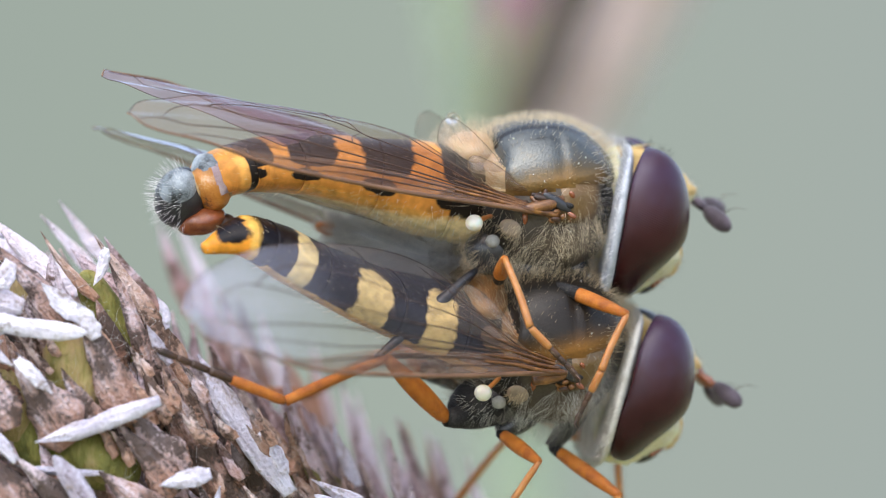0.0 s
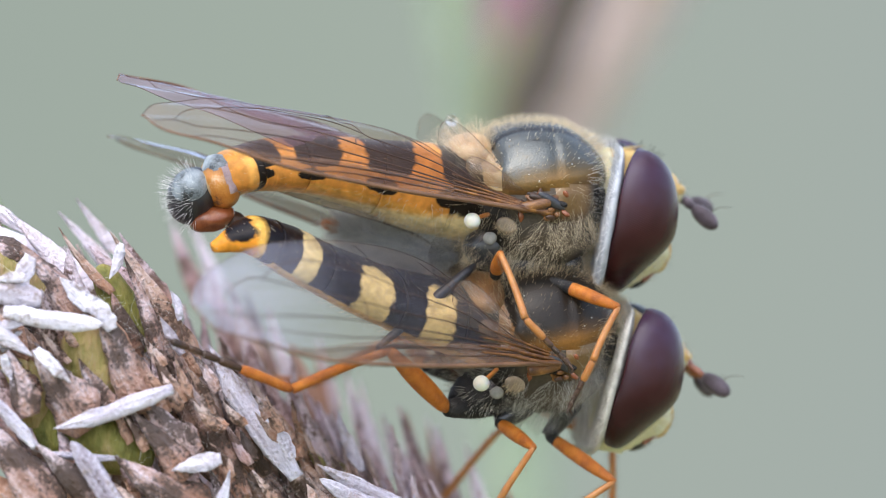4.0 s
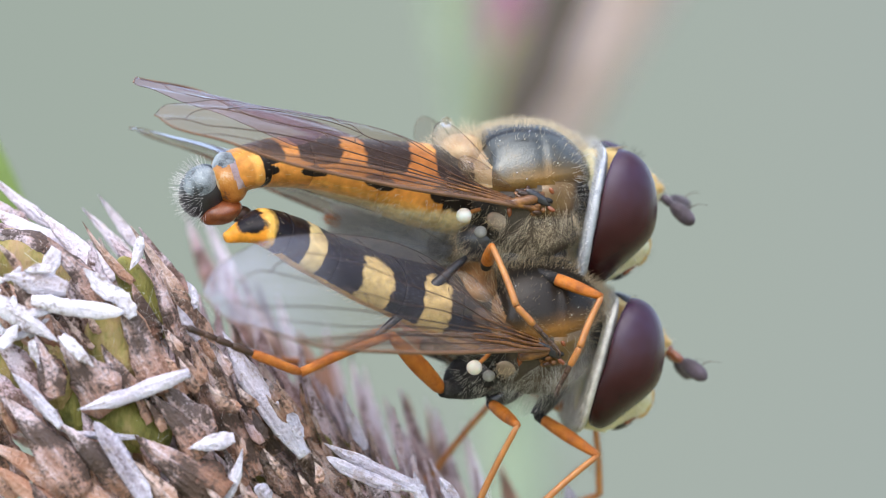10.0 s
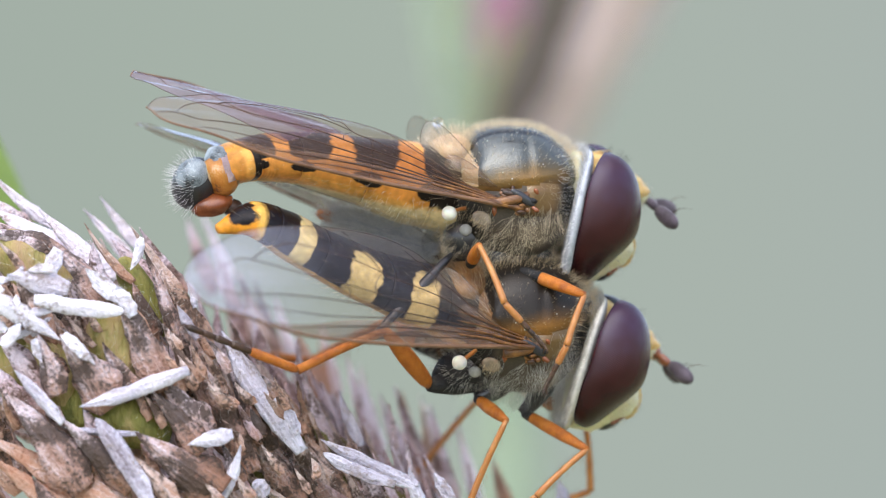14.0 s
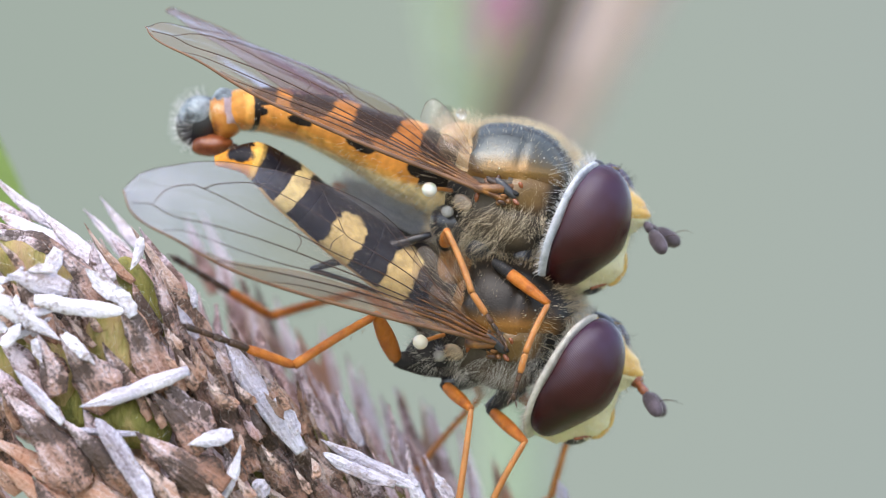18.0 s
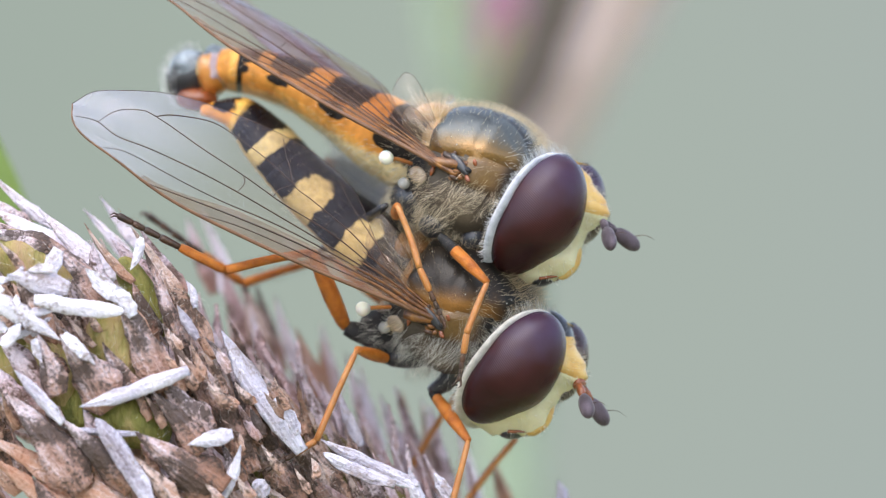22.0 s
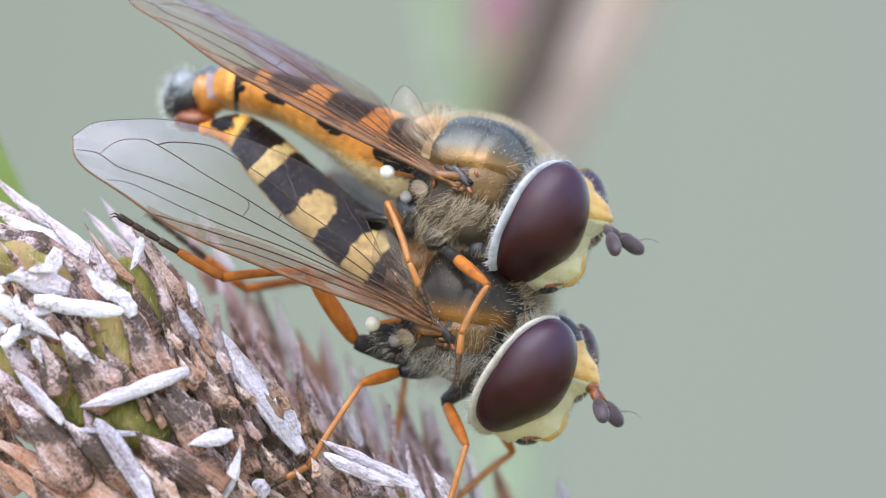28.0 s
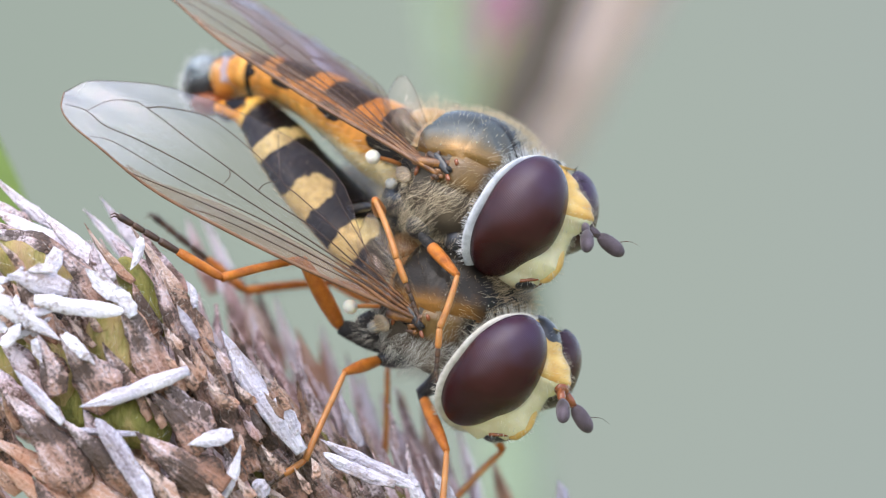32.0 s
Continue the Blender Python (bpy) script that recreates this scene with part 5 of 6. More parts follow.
def bract(length, width, awn, curl, seed, plump=0.5, torn=1.0):
    """A pointed dry scale along +x, arched over its back, with torn edges and a real thickness; awn: the share that tapers."""
    rng = random.Random(seed)
    n, m = 22, 8
    top, low = [], []
    sway, twist = rng.uniform(-0.08, 0.08), rng.uniform(-0.5, 0.5)
    for i in range(n + 1):
        t = i / n
        w = width * (0.62 + 0.38 * soft(t, 0.0, 0.25))
        if t > 1 - awn:
            w *= max(0.03, ((1 - t) / awn) ** (0.85 if awn > 0.3 else 0.5))
        x = length * t
        z = curl * length * t * t + 0.03 * math.sin(4 * t + seed)
        tear = [noise.noise(Vector((t * 6 + seed * 3.1, side * 7.0, 0.3))) + 0.6 * noise.noise(Vector((t * 19 + seed * 1.7, side * 5.0, 2.3))) for side in (-1, 1)]
        for j in range(m + 1):
            s = 2 * j / m - 1
            half = 0.5 * w * (1 + 0.28 * torn * tear[0 if s < 0 else 1])
            y = s * half + sway * math.sin(2.6 * t)
            arch = plump * w * (0.22 - 0.40 * s * s + 0.10 * math.exp(-(s / 0.18) ** 2)) + y * twist * t * 0.4
            rag = 0.05 * torn * noise.noise(Vector((t * 7 + seed, s * 2.6, 1.7))) + 0.030 * torn * noise.noise(Vector((t * 26 + seed, s * 9.0, 4.7)))
            top.append(Vector((x, y, z + arch + rag)))
            low.append(Vector((x, y * 0.97, z + arch + rag - 0.035)))
    k = (n + 1) * (m + 1)
    fs = []
    for i in range(n):
        for j in range(m):
            a = i * (m + 1) + j
            fs.append((a, a + m + 1, a + m + 2, a + 1))
            fs.append((k + a, k + a + 1, k + a + m + 2, k + a + m + 1))
        a, b = i * (m + 1), (i + 1) * (m + 1)
        fs.append((a, k + a, k + b, b))
        fs.append((a + m, b + m, k + b + m, k + a + m))
    fs.append(tuple(range(m + 1)) + tuple(k + j for j in range(m, -1, -1)))
    a = n * (m + 1)
    fs.append(tuple(a + j for j in range(m, -1, -1)) + tuple(k + a + j for j in range(m + 1)))
    return outward((top + low, fs))


def reach_of(shape):
    """How far along its scale each corner of a bract lies."""
    half = len(shape[0]) // 2
    return {"reach": [(i % half) // 9 / 22 for i in range(2 * half)]}


def px(x, y, depth=0.0):
    """Millimetres for a point seen at that place of the picture plane, at a depth."""
    f = (157.4 + depth) / 14960.0
    return Vector(((x - 784) * f, depth, (441 - y) * f))


TIP, FOOT = px(-190, 395, 0.6), px(960, 1225, 1.4)
AXIS = (TIP - FOOT).normalized()


SPIKE_SKIN = []
GRIT = plain_hair("grit", (0.5, 0.42, 0.37), 0.8, 0.12)


def spike():
    thing = new("flower_spike")
    tagged(thing, "dry brown flower spike with withered white petals and green calyces", "flower spike")
    thing.location = spot(*FOOT)
    side = AXIS.cross(Vector((0, 1, 0))).normalized()
    if side.z < 0:
        side = -side
    toward = Vector((0, -1, 0))
    toward = (toward - AXIS * toward.dot(AXIS)).normalized()
    length = (TIP - FOOT).length
    pts, radii = [], []
    for i in range(25):
        t = i / 24
        pts.append(AXIS * (length * t))
        radii.append(1.7 * (math.sin(math.pi * (0.12 + 0.83 * t)) ** 0.45) * (1 - 0.55 * soft(t, 0.58, 0.88)))
    part("core", tube(pts, radii, 40), CORE, thing, "green-brown core of the spike")
    part("stalk", tube(smooth_path([(0, 0, 0), -AXIS * 5 + Vector((0, 0, -3)), Vector((9, 3, -60)), Vector((6, 6, -LIFT - FOOT.z + 2))], 10), [0.85] * 31, 12), LEAF, thing, "green stalk reaching to the ground")
    shapes = [bract(l, w, a, c, 100 + i, p) for i, (l, w, a, c, p) in enumerate([
        (2.0, 0.78, 0.75, 0.02, 0.8), (2.3, 0.66, 0.8, -0.06, 0.9), (1.8, 0.85, 0.7, 0.05, 0.7), (2.5, 0.50, 0.8, 0.02, 1.0),
        (2.1, 0.72, 0.7, -0.03, 0.9), (1.6, 0.60, 0.8, 0.08, 0.9), (2.7, 0.46, 0.8, -0.05, 1.0), (1.9, 0.70, 0.75, 0.0, 1.0)])]
    straw = [mesh_of("bract", s, STRAW, attrs=reach_of(s)) for s in shapes]
    tan = [mesh_of("bract", s, TAN, attrs=reach_of(s)) for s in shapes]
    rosy = [mesh_of("bract", s, ROSE, attrs=reach_of(s)) for s in shapes]
    rng = random.Random(77)
    far, near = [], []
    count = 0
    for ring in range(34):
        along_t = 0.16 + 0.80 * ring / 33
        for k in range(20):
            ang = 2 * math.pi * (k + 0.5 * (ring % 2) + rng.uniform(-0.3, 0.3)) / 20
            out = toward * math.cos(ang) + side * math.sin(ang)
            slim = 1 - 0.5 * soft(along_t, 0.58, 0.88)
            r = 1.42 * (math.sin(math.pi * (0.12 + 0.83 * along_t)) ** 0.45) * slim
            p = AXIS * (length * (along_t + rng.uniform(-0.012, 0.012))) + out * r
            splay = rng.uniform(14, 38)
            d = (AXIS * math.cos(radians(splay)) + out * math.sin(radians(splay)) + Vector((rng.gauss(0, 0.10), rng.gauss(0, 0.10), rng.gauss(0, 0.10) + 0.34 - 0.30 * soft(along_t, 0.66, 0.8)))).normalized()
            up = (out - d * out.dot(d)).normalized()
            lat = up.cross(d)
            turn = Matrix((d, lat, up)).transposed().to_4x4()
            s = rng.uniform(0.75, 1.12) * (0.4 + 0.6 * slim)
            m = Matrix.Translation(p * MM) @ turn @ Matrix.Rotation(rng.gauss(0, 0.3), 4, "X")
            if math.sin(ang) > 0.45:
                s *= 0.72
            pick = rng.randrange(8)
            if math.cos(ang) > 0.2 and 0.28 < along_t < 0.95 and count < 330:
                ob = new("bract", rng.choice((straw, tan, tan, rosy))[pick])
                ob.parent = thing
                ob.matrix_local = m @ Matrix.Diagonal((s, s, s, 1))
                near.append(([(m @ (q * s * MM)) / MM for q in shapes[pick][0]], shapes[pick][1]))
                count += 1
            else:
                v, f = shapes[pick]
                far.append(([(m @ (q * s * MM)) / MM for q in v], f))
    tagged(part("bract_mass", joined(*far), STRAW_MASS, thing), kind="stuff")
    SPIKE_SKIN.append(joined(*near))
    return thing


spike_thing = spike()


def petal(x0, y0, x1, y1, width, depth, curl, material=CHAFF, lean=0.0, name="petal", label="", slips=1):
    """Withered scales from one place to another on the spike, their face to the open side; slips: how many lie on one another."""
    rng = random.Random(int(x0 * 13 + y0 * 3 + x1))
    for k in range(slips):
        wob = Vector((rng.uniform(-0.16, 0.16), rng.uniform(-0.12, 0.22), rng.uniform(-0.16, 0.16))) if k else Vector()
        a, b = px(x0, y0, depth) + wob * 0.6, px(x1, y1, depth + lean) + wob * 1.3
        if k:
            b = a + (b - a) * rng.uniform(0.65, 1.02)
        d = b - a
        l = d.length
        d.normalize()
        up = Vector((rng.uniform(-0.35, 0.35), -1, 0.25 + rng.uniform(-0.3, 0.3)))
        up = (up - d * up.dot(d)).normalized()
        turn = Matrix((d, up.cross(d), up)).transposed().to_4x4()
        shape = bract(l, width * ((0.72 if material in (CHAFF, BLEACHED) else 1.0) if k == 0 else rng.uniform(0.45, 0.8)), rng.uniform(0.25, 0.5) if material in (CHAFF, BLEACHED) else rng.uniform(0.7, 0.9), curl + rng.uniform(-0.05, 0.05), int(x0 * 7 + y0) + k, *((rng.uniform(0.3, 0.7), 0.6) if material in (CHAFF, BLEACHED) else (rng.uniform(0.4, 0.8), 0.75)))
        ob = part(name, shape, material, spike_thing, label, attrs=reach_of(shape))
        if abs(depth + 1.6) < 0.01:
            sharp.append(ob)
        ob.matrix_local = Matrix.Translation((a - FOOT) * MM) @ turn
        pieces.append([ob.matrix_local @ (v * MM) / MM for v in shape[0]])
        faces_of.append(shape[1])


pieces, faces_of, sharp = [], [], []


def scale(x0, y0, x1, y1, width, depth, skin, slips=1, curl=0.02):
    """A pointed bract from its base to its tip."""
    petal(x0, y0, x1, y1, width, depth, curl, skin, name="bract", slips=slips)


def flake(x0, y0, x1, y1, width, depth, curl):
    petal(x0, y0, x1, y1, width, depth, curl, BLEACHED if x0 < 260 and y0 < 620 else CHAFF, label="withered white petal")


def calyx(x, y, depth, size, lean):
    c = px(x, y, depth) - FOOT
    part("calyx", ball(c, size, Matrix.Rotation(radians(lean), 3, "Y"), 36, 26, lambda q: q * (1 + 0.08 * noise.noise(q * 3.0) + 0.012 * math.sin(9 * math.atan2(q.y, q.z)))), GREENBUD, spike_thing, "swollen yellow-green calyx")


def white_petals():
    flake(334, 655, 140, 718, 0.40, -3.05, 0.03)
    flake(60, 530, 222, 550, 0.44, -3.05, 0.02)
    flake(-20, 525, 105, 606, 0.52, -3.0, 0.0)
    flake(102, 440, 52, 522, 0.48, -2.7, 0.03)
    flake(270, 900, 166, 742, 0.52, -3.2, 0.05)
    flake(112, 750, 24, 656, 0.32, -3.05, 0.04)
    flake(740, 862, 568, 776, 0.40, -1.3, 0.03)
    flake(700, 858, 572, 800, 0.34, -1.5, 0.0)
    flake(535, 800, 396, 582, 0.62, -1.6, 0.02)
    flake(750, 895, 726, 826, 0.34, -1.2, 0.05)
    flake(412, 768, 332, 788, 0.42, -3.0, 0.12)
    flake(385, 890, 424, 786, 0.34, -2.8, 0.02)
    flake(112, 592, 168, 645, 0.32, -3.1, 0.05)
    flake(122, 512, 12, 486, 0.58, -2.95, 0.02)
    flake(2, 612, 40, 566, 0.36, -2.95, 0.05)
    flake(246, 768, 110, 752, 0.18, -2.8, 0.05)
    flake(250, 420, 228, 478, 0.26, -1.9, 0.1)
    flake(802, 890, 768, 836, 0.34, -1.0, 0.05)
    flake(528, 770, 505, 722, 0.30, -2.0, 0.05)
    flake(236, 560, 205, 505, 0.42, -2.9, 0.08)
    flake(210, 530, 150, 476, 0.46, -2.75, 0.06)
    flake(345, 545, 326, 498, 0.20, -2.2, 0.1)
    flake(350, 600, 312, 540, 0.26, -2.3, 0.05)
    flake(470, 880, 450, 850, 0.40, -2.7, 0.1)
    flake(60, 600, 78, 640, 0.24, -3.05, 0.05)
    flake(640, 790, 604, 690, 0.30, 0.4, 0.03)
    flake(1000, 900, 985, 850, 0.34, 1.6, 0.05)


def calyces():
    calyx(208, 610, -2.15, (1.0, 0.54, 0.54), 78)
    calyx(228, 742, -2.2, (0.85, 0.46, 0.48), 28)
    calyx(150, 728, -2.1, (0.8, 0.42, 0.45), 50)
    calyx(30, 640, -2.0, (0.8, 0.42, 0.45), 55)
    calyx(252, 525, -1.5, (0.85, 0.30, 0.30), 60)
    calyx(98, 660, -2.1, (0.85, 0.5, 0.46), 60)
    calyx(330, 850, -1.9, (0.6, 0.36, 0.36), 40)
    calyx(60, 470, -1.4, (0.9, 0.5, 0.5), 35)


def bracts():
    # the mouldy brown scales of the sunny face, each with its drawn-out tip
    scale(196, 540, 84, 426, 0.66, -2.55, STRAW)
    scale(296, 690, 212, 508, 0.72, -2.75, STRAW)
    scale(318, 700, 250, 580, 0.60, -2.55, SMOOTH)
    scale(104, 700, 66, 590, 0.52, -2.95, STRAW)
    scale(196, 725, 104, 594, 0.92, -2.85, STRAW)
    scale(238, 706, 181, 606, 0.50, -2.75, STRAW)
    scale(360, 800, 267, 694, 0.54, -2.9, STRAW)
    scale(372, 764, 282, 664, 0.62, -2.7, STRAW)
    scale(394, 872, 240, 764, 0.92, -2.95, STRAW)
    scale(150, 866, 10, 698, 0.90, -3.0, STRAW)
    scale(236, 866, 108, 740, 0.72, -2.95, STRAW)
    scale(312, 890, 228, 806, 0.42, -3.1, TAN)
    scale(326, 900, 290, 858, 0.26, -3.2, TAN)
    scale(394, 900, 360, 856, 0.26, -3.1, TAN)
    scale(450, 880, 424, 842, 0.24, -2.9, TAN)
    scale(70, 580, 26, 484, 0.50, -2.8, TAN)
    scale(96, 700, -20, 560, 0.62, -2.55, ROSE)
    scale(70, 760, -24, 640, 0.56, -2.6, ROSE)
    scale(240, 915, -20, 768, 0.84, -2.8, SMOOTH)
    scale(140, 915, -20, 800, 0.5, -3.0, SMOOTH)
    scale(90, 905, 56, 846, 0.40, -3.1, STRAW)
    scale(330, 880, 196, 830, 0.6, -2.5, STRAW)
    # the fibrous grey-brown scales beside them
    scale(312, 600, 252, 444, 0.34, -2.1, STRAW)
    scale(372, 640, 232, 402, 0.62, -1.75, TAN)
    scale(410, 780, 300, 540, 0.80, -2.0, STRAW)
    scale(440, 840, 340, 610, 0.84, -2.0, STRAW)
    scale(350, 680, 304, 592, 0.30, -2.5, TAN)
    scale(362, 672, 338, 606, 0.20, -2.5, TAN)
    scale(320, 620, 288, 572, 0.28, -2.45, TAN)
    scale(420, 720, 368, 676, 0.32, -2.5, TAN)
    scale(430, 800, 388, 744, 0.22, -2.5, TAN)
    scale(480, 800, 398, 640, 0.60, -1.0, STRAW)
    scale(540, 770, 488, 678, 0.26, -0.4, TAN)
    scale(530, 900, 440, 760, 0.72, -1.0, STRAW)
    scale(600, 910, 500, 770, 0.70, 0.0, STRAW)
    scale(500, 840, 462, 788, 0.24, -2.2, TAN)
    # pale strips towards the spike's end
    scale(236, 500, 152, 392, 0.22, -1.9, TAN)
    scale(95, 400, -20, 300, 0.26, -0.2, PALEROSE)
    scale(190, 488, -20, 372, 0.70, -0.6, PALEROSE)
    scale(200, 500, 66, 372, 0.52, -0.9, PALEROSE)
    scale(100, 450, -24, 412, 0.58, -1.7, STRAW)
    scale(120, 480, -20, 392, 0.46, -1.2, ROSE)
    scale(60, 420, -30, 348, 0.46, -0.4, STRAW)
    scale(300, 520, 196, 420, 0.46, -1.0, ROSE)
    scale(240, 470, 146, 370, 0.26, 0.6, PALEROSE)
    scale(250, 440, 176, 348, 0.24, 0.8, PALEROSE)
    scale(330, 520, 246, 404, 0.40, -0.6, ROSE)
    # soft ones standing behind
    scale(380, 520, 330, 380, 0.34, 4.8, ROSE)
    scale(410, 500, 352, 372, 0.26, 5.2, PALEROSE)
    scale(400, 520, 374, 430, 0.30, 4.6, PALEROSE)
    scale(470, 640, 416, 480, 0.42, 3.8, TAN)
    scale(440, 640, 392, 460, 0.50, 4.0, ROSE)
    scale(500, 660, 446, 490, 0.30, 4.4, STRAW)
    scale(540, 680, 488, 520, 0.36, 4.8, PALEROSE)
    scale(596, 760, 520, 580, 0.46, 3.8, SMOOTH)
    scale(600, 700, 570, 570, 0.28, 5.4, PALEROSE)
    scale(660, 790, 612, 620, 0.34, 4.4, PALEROSE)
    scale(680, 830, 640, 640, 0.32, 4.8, PALEROSE)
    scale(730, 830, 706, 690, 0.28, 4.4, SMOOTH)
    scale(850, 900, 808, 740, 0.28, 4.6, PALEROSE)
    scale(900, 910, 872, 810, 0.32, 4.4, TAN)
    scale(780, 880, 742, 700, 0.34, 5.0, PALEROSE)


def flakes():
    white_petals()
    calyces()
    bracts()
    # broad scales under the others, tips up and towards the spike's end
    rng = random.Random(63)
    for gx in range(-20, 500, 58):
        for gy in range(450, 930, 72):
            x, y = gx + rng.uniform(-22, 22), gy + rng.uniform(-26, 26)
            if y < 480 + 0.62 * max(0, x - 150) or rng.random() < 0.35:
                continue
            l = rng.uniform(95, 165)
            lean = rng.gauss(-0.42, 0.16) + 0.0003 * x
            petal(x, y + 40, x + l * lean, y + 40 - l, rng.uniform(0.5, 0.86), -1.75 - 0.35 * rng.random() + 0.0018 * max(0, x - 250), rng.uniform(-0.03, 0.06), rng.choice((STRAW, STRAW, TAN, SMOOTH, ROSE)), name="bract")
    # smaller broken scales that cover the gaps
    for i in range(46):
        x = rng.uniform(-10, 470)
        y = rng.uniform(540 + 0.6 * max(0, x - 200), 900)
        l = rng.uniform(60, 115)
        petal(x, y, x + l * rng.gauss(-0.6, 0.2), y - l * 0.85, rng.uniform(0.20, 0.34), -2.3 - 0.3 * rng.random() + 0.002 * max(0, x - 250), rng.uniform(-0.05, 0.1), rng.choice((STRAW, STRAW, TAN, ROSE)), name="bract")
    # slim thorn-like tips between the broad scales
    for i in range(34):
        x = rng.uniform(-10, 560)
        y = rng.uniform(470 + 0.66 * max(0, x - 150), 880)
        l = rng.uniform(35, 75)
        lean = rng.gauss(-0.55, 0.2)
        petal(x, y, x + l * lean, y - l * 0.9, rng.uniform(0.13, 0.24), -2.5 - 0.35 * rng.random() + 0.0022 * max(0, x - 250), rng.uniform(-0.08, 0.12), rng.choice((TAN, TAN, STRAW)), name="bract")
    # powdery white crusts near the tip
    for i in range(12):
        x, y = rng.uniform(-10, 110), rng.uniform(470, 600)
        a = rng.uniform(0, 6.28)
        l = rng.uniform(35, 75)
        petal(x, y, x + l * math.cos(a), y + l * math.sin(a) * 0.6, rng.uniform(0.16, 0.30), -2.85 + rng.uniform(-0.15, 0.2), rng.uniform(-0.1, 0.2), BLEACHED, label="crumpled white petal")
    # long upright scales on the shaded flank
    rng = random.Random(21)
    for x in range(440, 800, 18):
        top_y = 585 + 0.58 * (x - 470) + rng.uniform(-45, 60)
        petal(x + rng.uniform(30, 80), top_y + rng.uniform(170, 260), x, top_y, rng.uniform(0.30, 0.55), rng.uniform(3.0, 6.5), 0.02, rng.choice((ROSE, PALEROSE, TAN, PALEROSE, SMOOTH, ROSE)), name="bract")
    # fuzz and crumbs that cling to the scales
    skin = joined(*zip(pieces, faces_of), SPIKE_SKIN[0])
    tagged(part("fuzz", fur(skin, 44000, lambda p, n: n * (0.055 + 0.09 * (noise.noise(p * 2.0) > 0.1)) if n.y < 0.3 else None, 51, 0.0020), HAIR_WHITE, spike_thing, "fine pale fuzz"), kind="stuff")
    crumbs, fs = [], []
    grain = random.Random(4)
    for p, n in zip(*samples(skin, 11000, np.random.default_rng(52))):
        if n[1] > 0.3:
            continue
        r = grain.choice((0.007, 0.009, 0.012, 0.016, 0.022))
        k = len(crumbs)
        p = Vector(p) + Vector(n) * r * 0.5
        crumbs += [p + Vector(o) * r * grain.uniform(0.6, 1.4) for o in ((1, 0, 0), (-1, 0, 0), (0, 1, 0), (0, -1, 0), (0, 0, 1), (0, 0, -1))]
        fs += [tuple(k + i for i in f) for f in ((0, 2, 4), (2, 1, 4), (1, 3, 4), (3, 0, 4), (2, 0, 5), (1, 2, 5), (3, 1, 5), (0, 3, 5))]
    tagged(part("crumb_litter", (crumbs, fs), GRIT, spike_thing, "brown and white dust grains"), kind="stuff")
    rng = random.Random(9)
    threads = []
    for i in range(90):
        x = rng.uniform(0, 400)
        a = px(x, 440 + 0.5 * max(0, x - 150) + rng.uniform(-10, 260), rng.uniform(-3.0, -2.0))
        b = a + Vector((rng.uniform(-0.8, 0.8), rng.uniform(-0.3, 0.3), rng.uniform(-0.5, 0.6)))
        threads.append(tube(smooth_path([a - FOOT, (a + b) / 2 - FOOT + Vector((rng.gauss(0, 0.15), 0, rng.gauss(0, 0.15))), b - FOOT], 4), [0.0013] * 9, 4))
    tagged(part("silk", joined(*threads), HAIR_WHITE, spike_thing, "fine white silk threads"), kind="stuff")


flakes()
cam.data.dof.focus_object = sharp[0]


# ---- behind: a leaf, a second spike, a glowing backdrop for the meadow ----
def leaf_blade():
    thing = new("leaf")
    tagged(thing, "green pointed leaf on a hairy stem behind the spike", "leaf")
    a, b = px(84, 600, 6.0), px(-24, 200, 6.0)
    ob = part("blade", bract((b - a).length, 1.15, 0.75, 0.02, 5, 0.3, 0.3), LEAF, thing)
    d = (b - a).normalized()
    up = Vector((0, -1, 0))
    up = (up - d * up.dot(d)).normalized()
    ob.matrix_local = Matrix.Translation((a + Vector((0, 0, LIFT))) * MM) @ Matrix((d, up.cross(d), up)).transposed().to_4x4()


leaf_blade()


def far_spike():
    thing = new("flower_spike")
    tagged(thing, "second dry flower spike with pink and beige bracts, far behind", "flower spike")
    tints = {"pink": (0.30, 0.12, 0.20), "beige": (0.74, 0.55, 0.44), "dark": (0.065, 0.050, 0.038), "green": (0.25, 0.31, 0.22), "mauve": (0.52, 0.42, 0.41), "olive": (0.20, 0.20, 0.08)}
    colours = {k: grainy("far_" + k, [(0.3, [v * 0.8 for v in c]), (0.7, [v * 1.2 for v in c])], 0.3, 4) for k, c in tints.items()}
    for x0, y0, x1, y1, w, c, dep in [(845, 430, 715, -260, 0.50, "green", 46), (870, 430, 800, -240, 0.4, "olive", 49), (893, 150, 884, -200, 0.8, "pink", 46), (870, 300, 1100, -300, 0.95, "dark", 42),
                                     (855, 420, 1216, -340, 0.75, "mauve", 46), (880, 400, 1270, -340, 0.75, "beige", 47), (892, 400, 1330, -340, 0.7, "mauve", 48), (866, 430, 905, 20, 0.75, "olive", 44)]:
        a, b = px(x0, y0, dep), px(x1, y1, dep)
        d = b - a
        ob = part("bract", bract(d.length, w * 1.36, 0.35, 0.02, int(x0), 0.4), colours[c], thing)
        d.normalize()
        up = Vector((0, -1, 0))
        up = (up - d * up.dot(d)).normalized()
        ob.matrix_local = Matrix.Translation((a + Vector((0, 0, LIFT))) * MM) @ Matrix((d, up.cross(d), up)).transposed().to_4x4()
    foot_at = px(890, 400, 47)
    part("stalk", tube(smooth_path([foot_at + Vector((0, 0, LIFT)), foot_at + Vector((1, 2, LIFT - 40)), Vector((foot_at.x + 12, foot_at.y + 8, 2))], 8), [0.8] * 17, 10), colours["green"], thing)


far_spike()


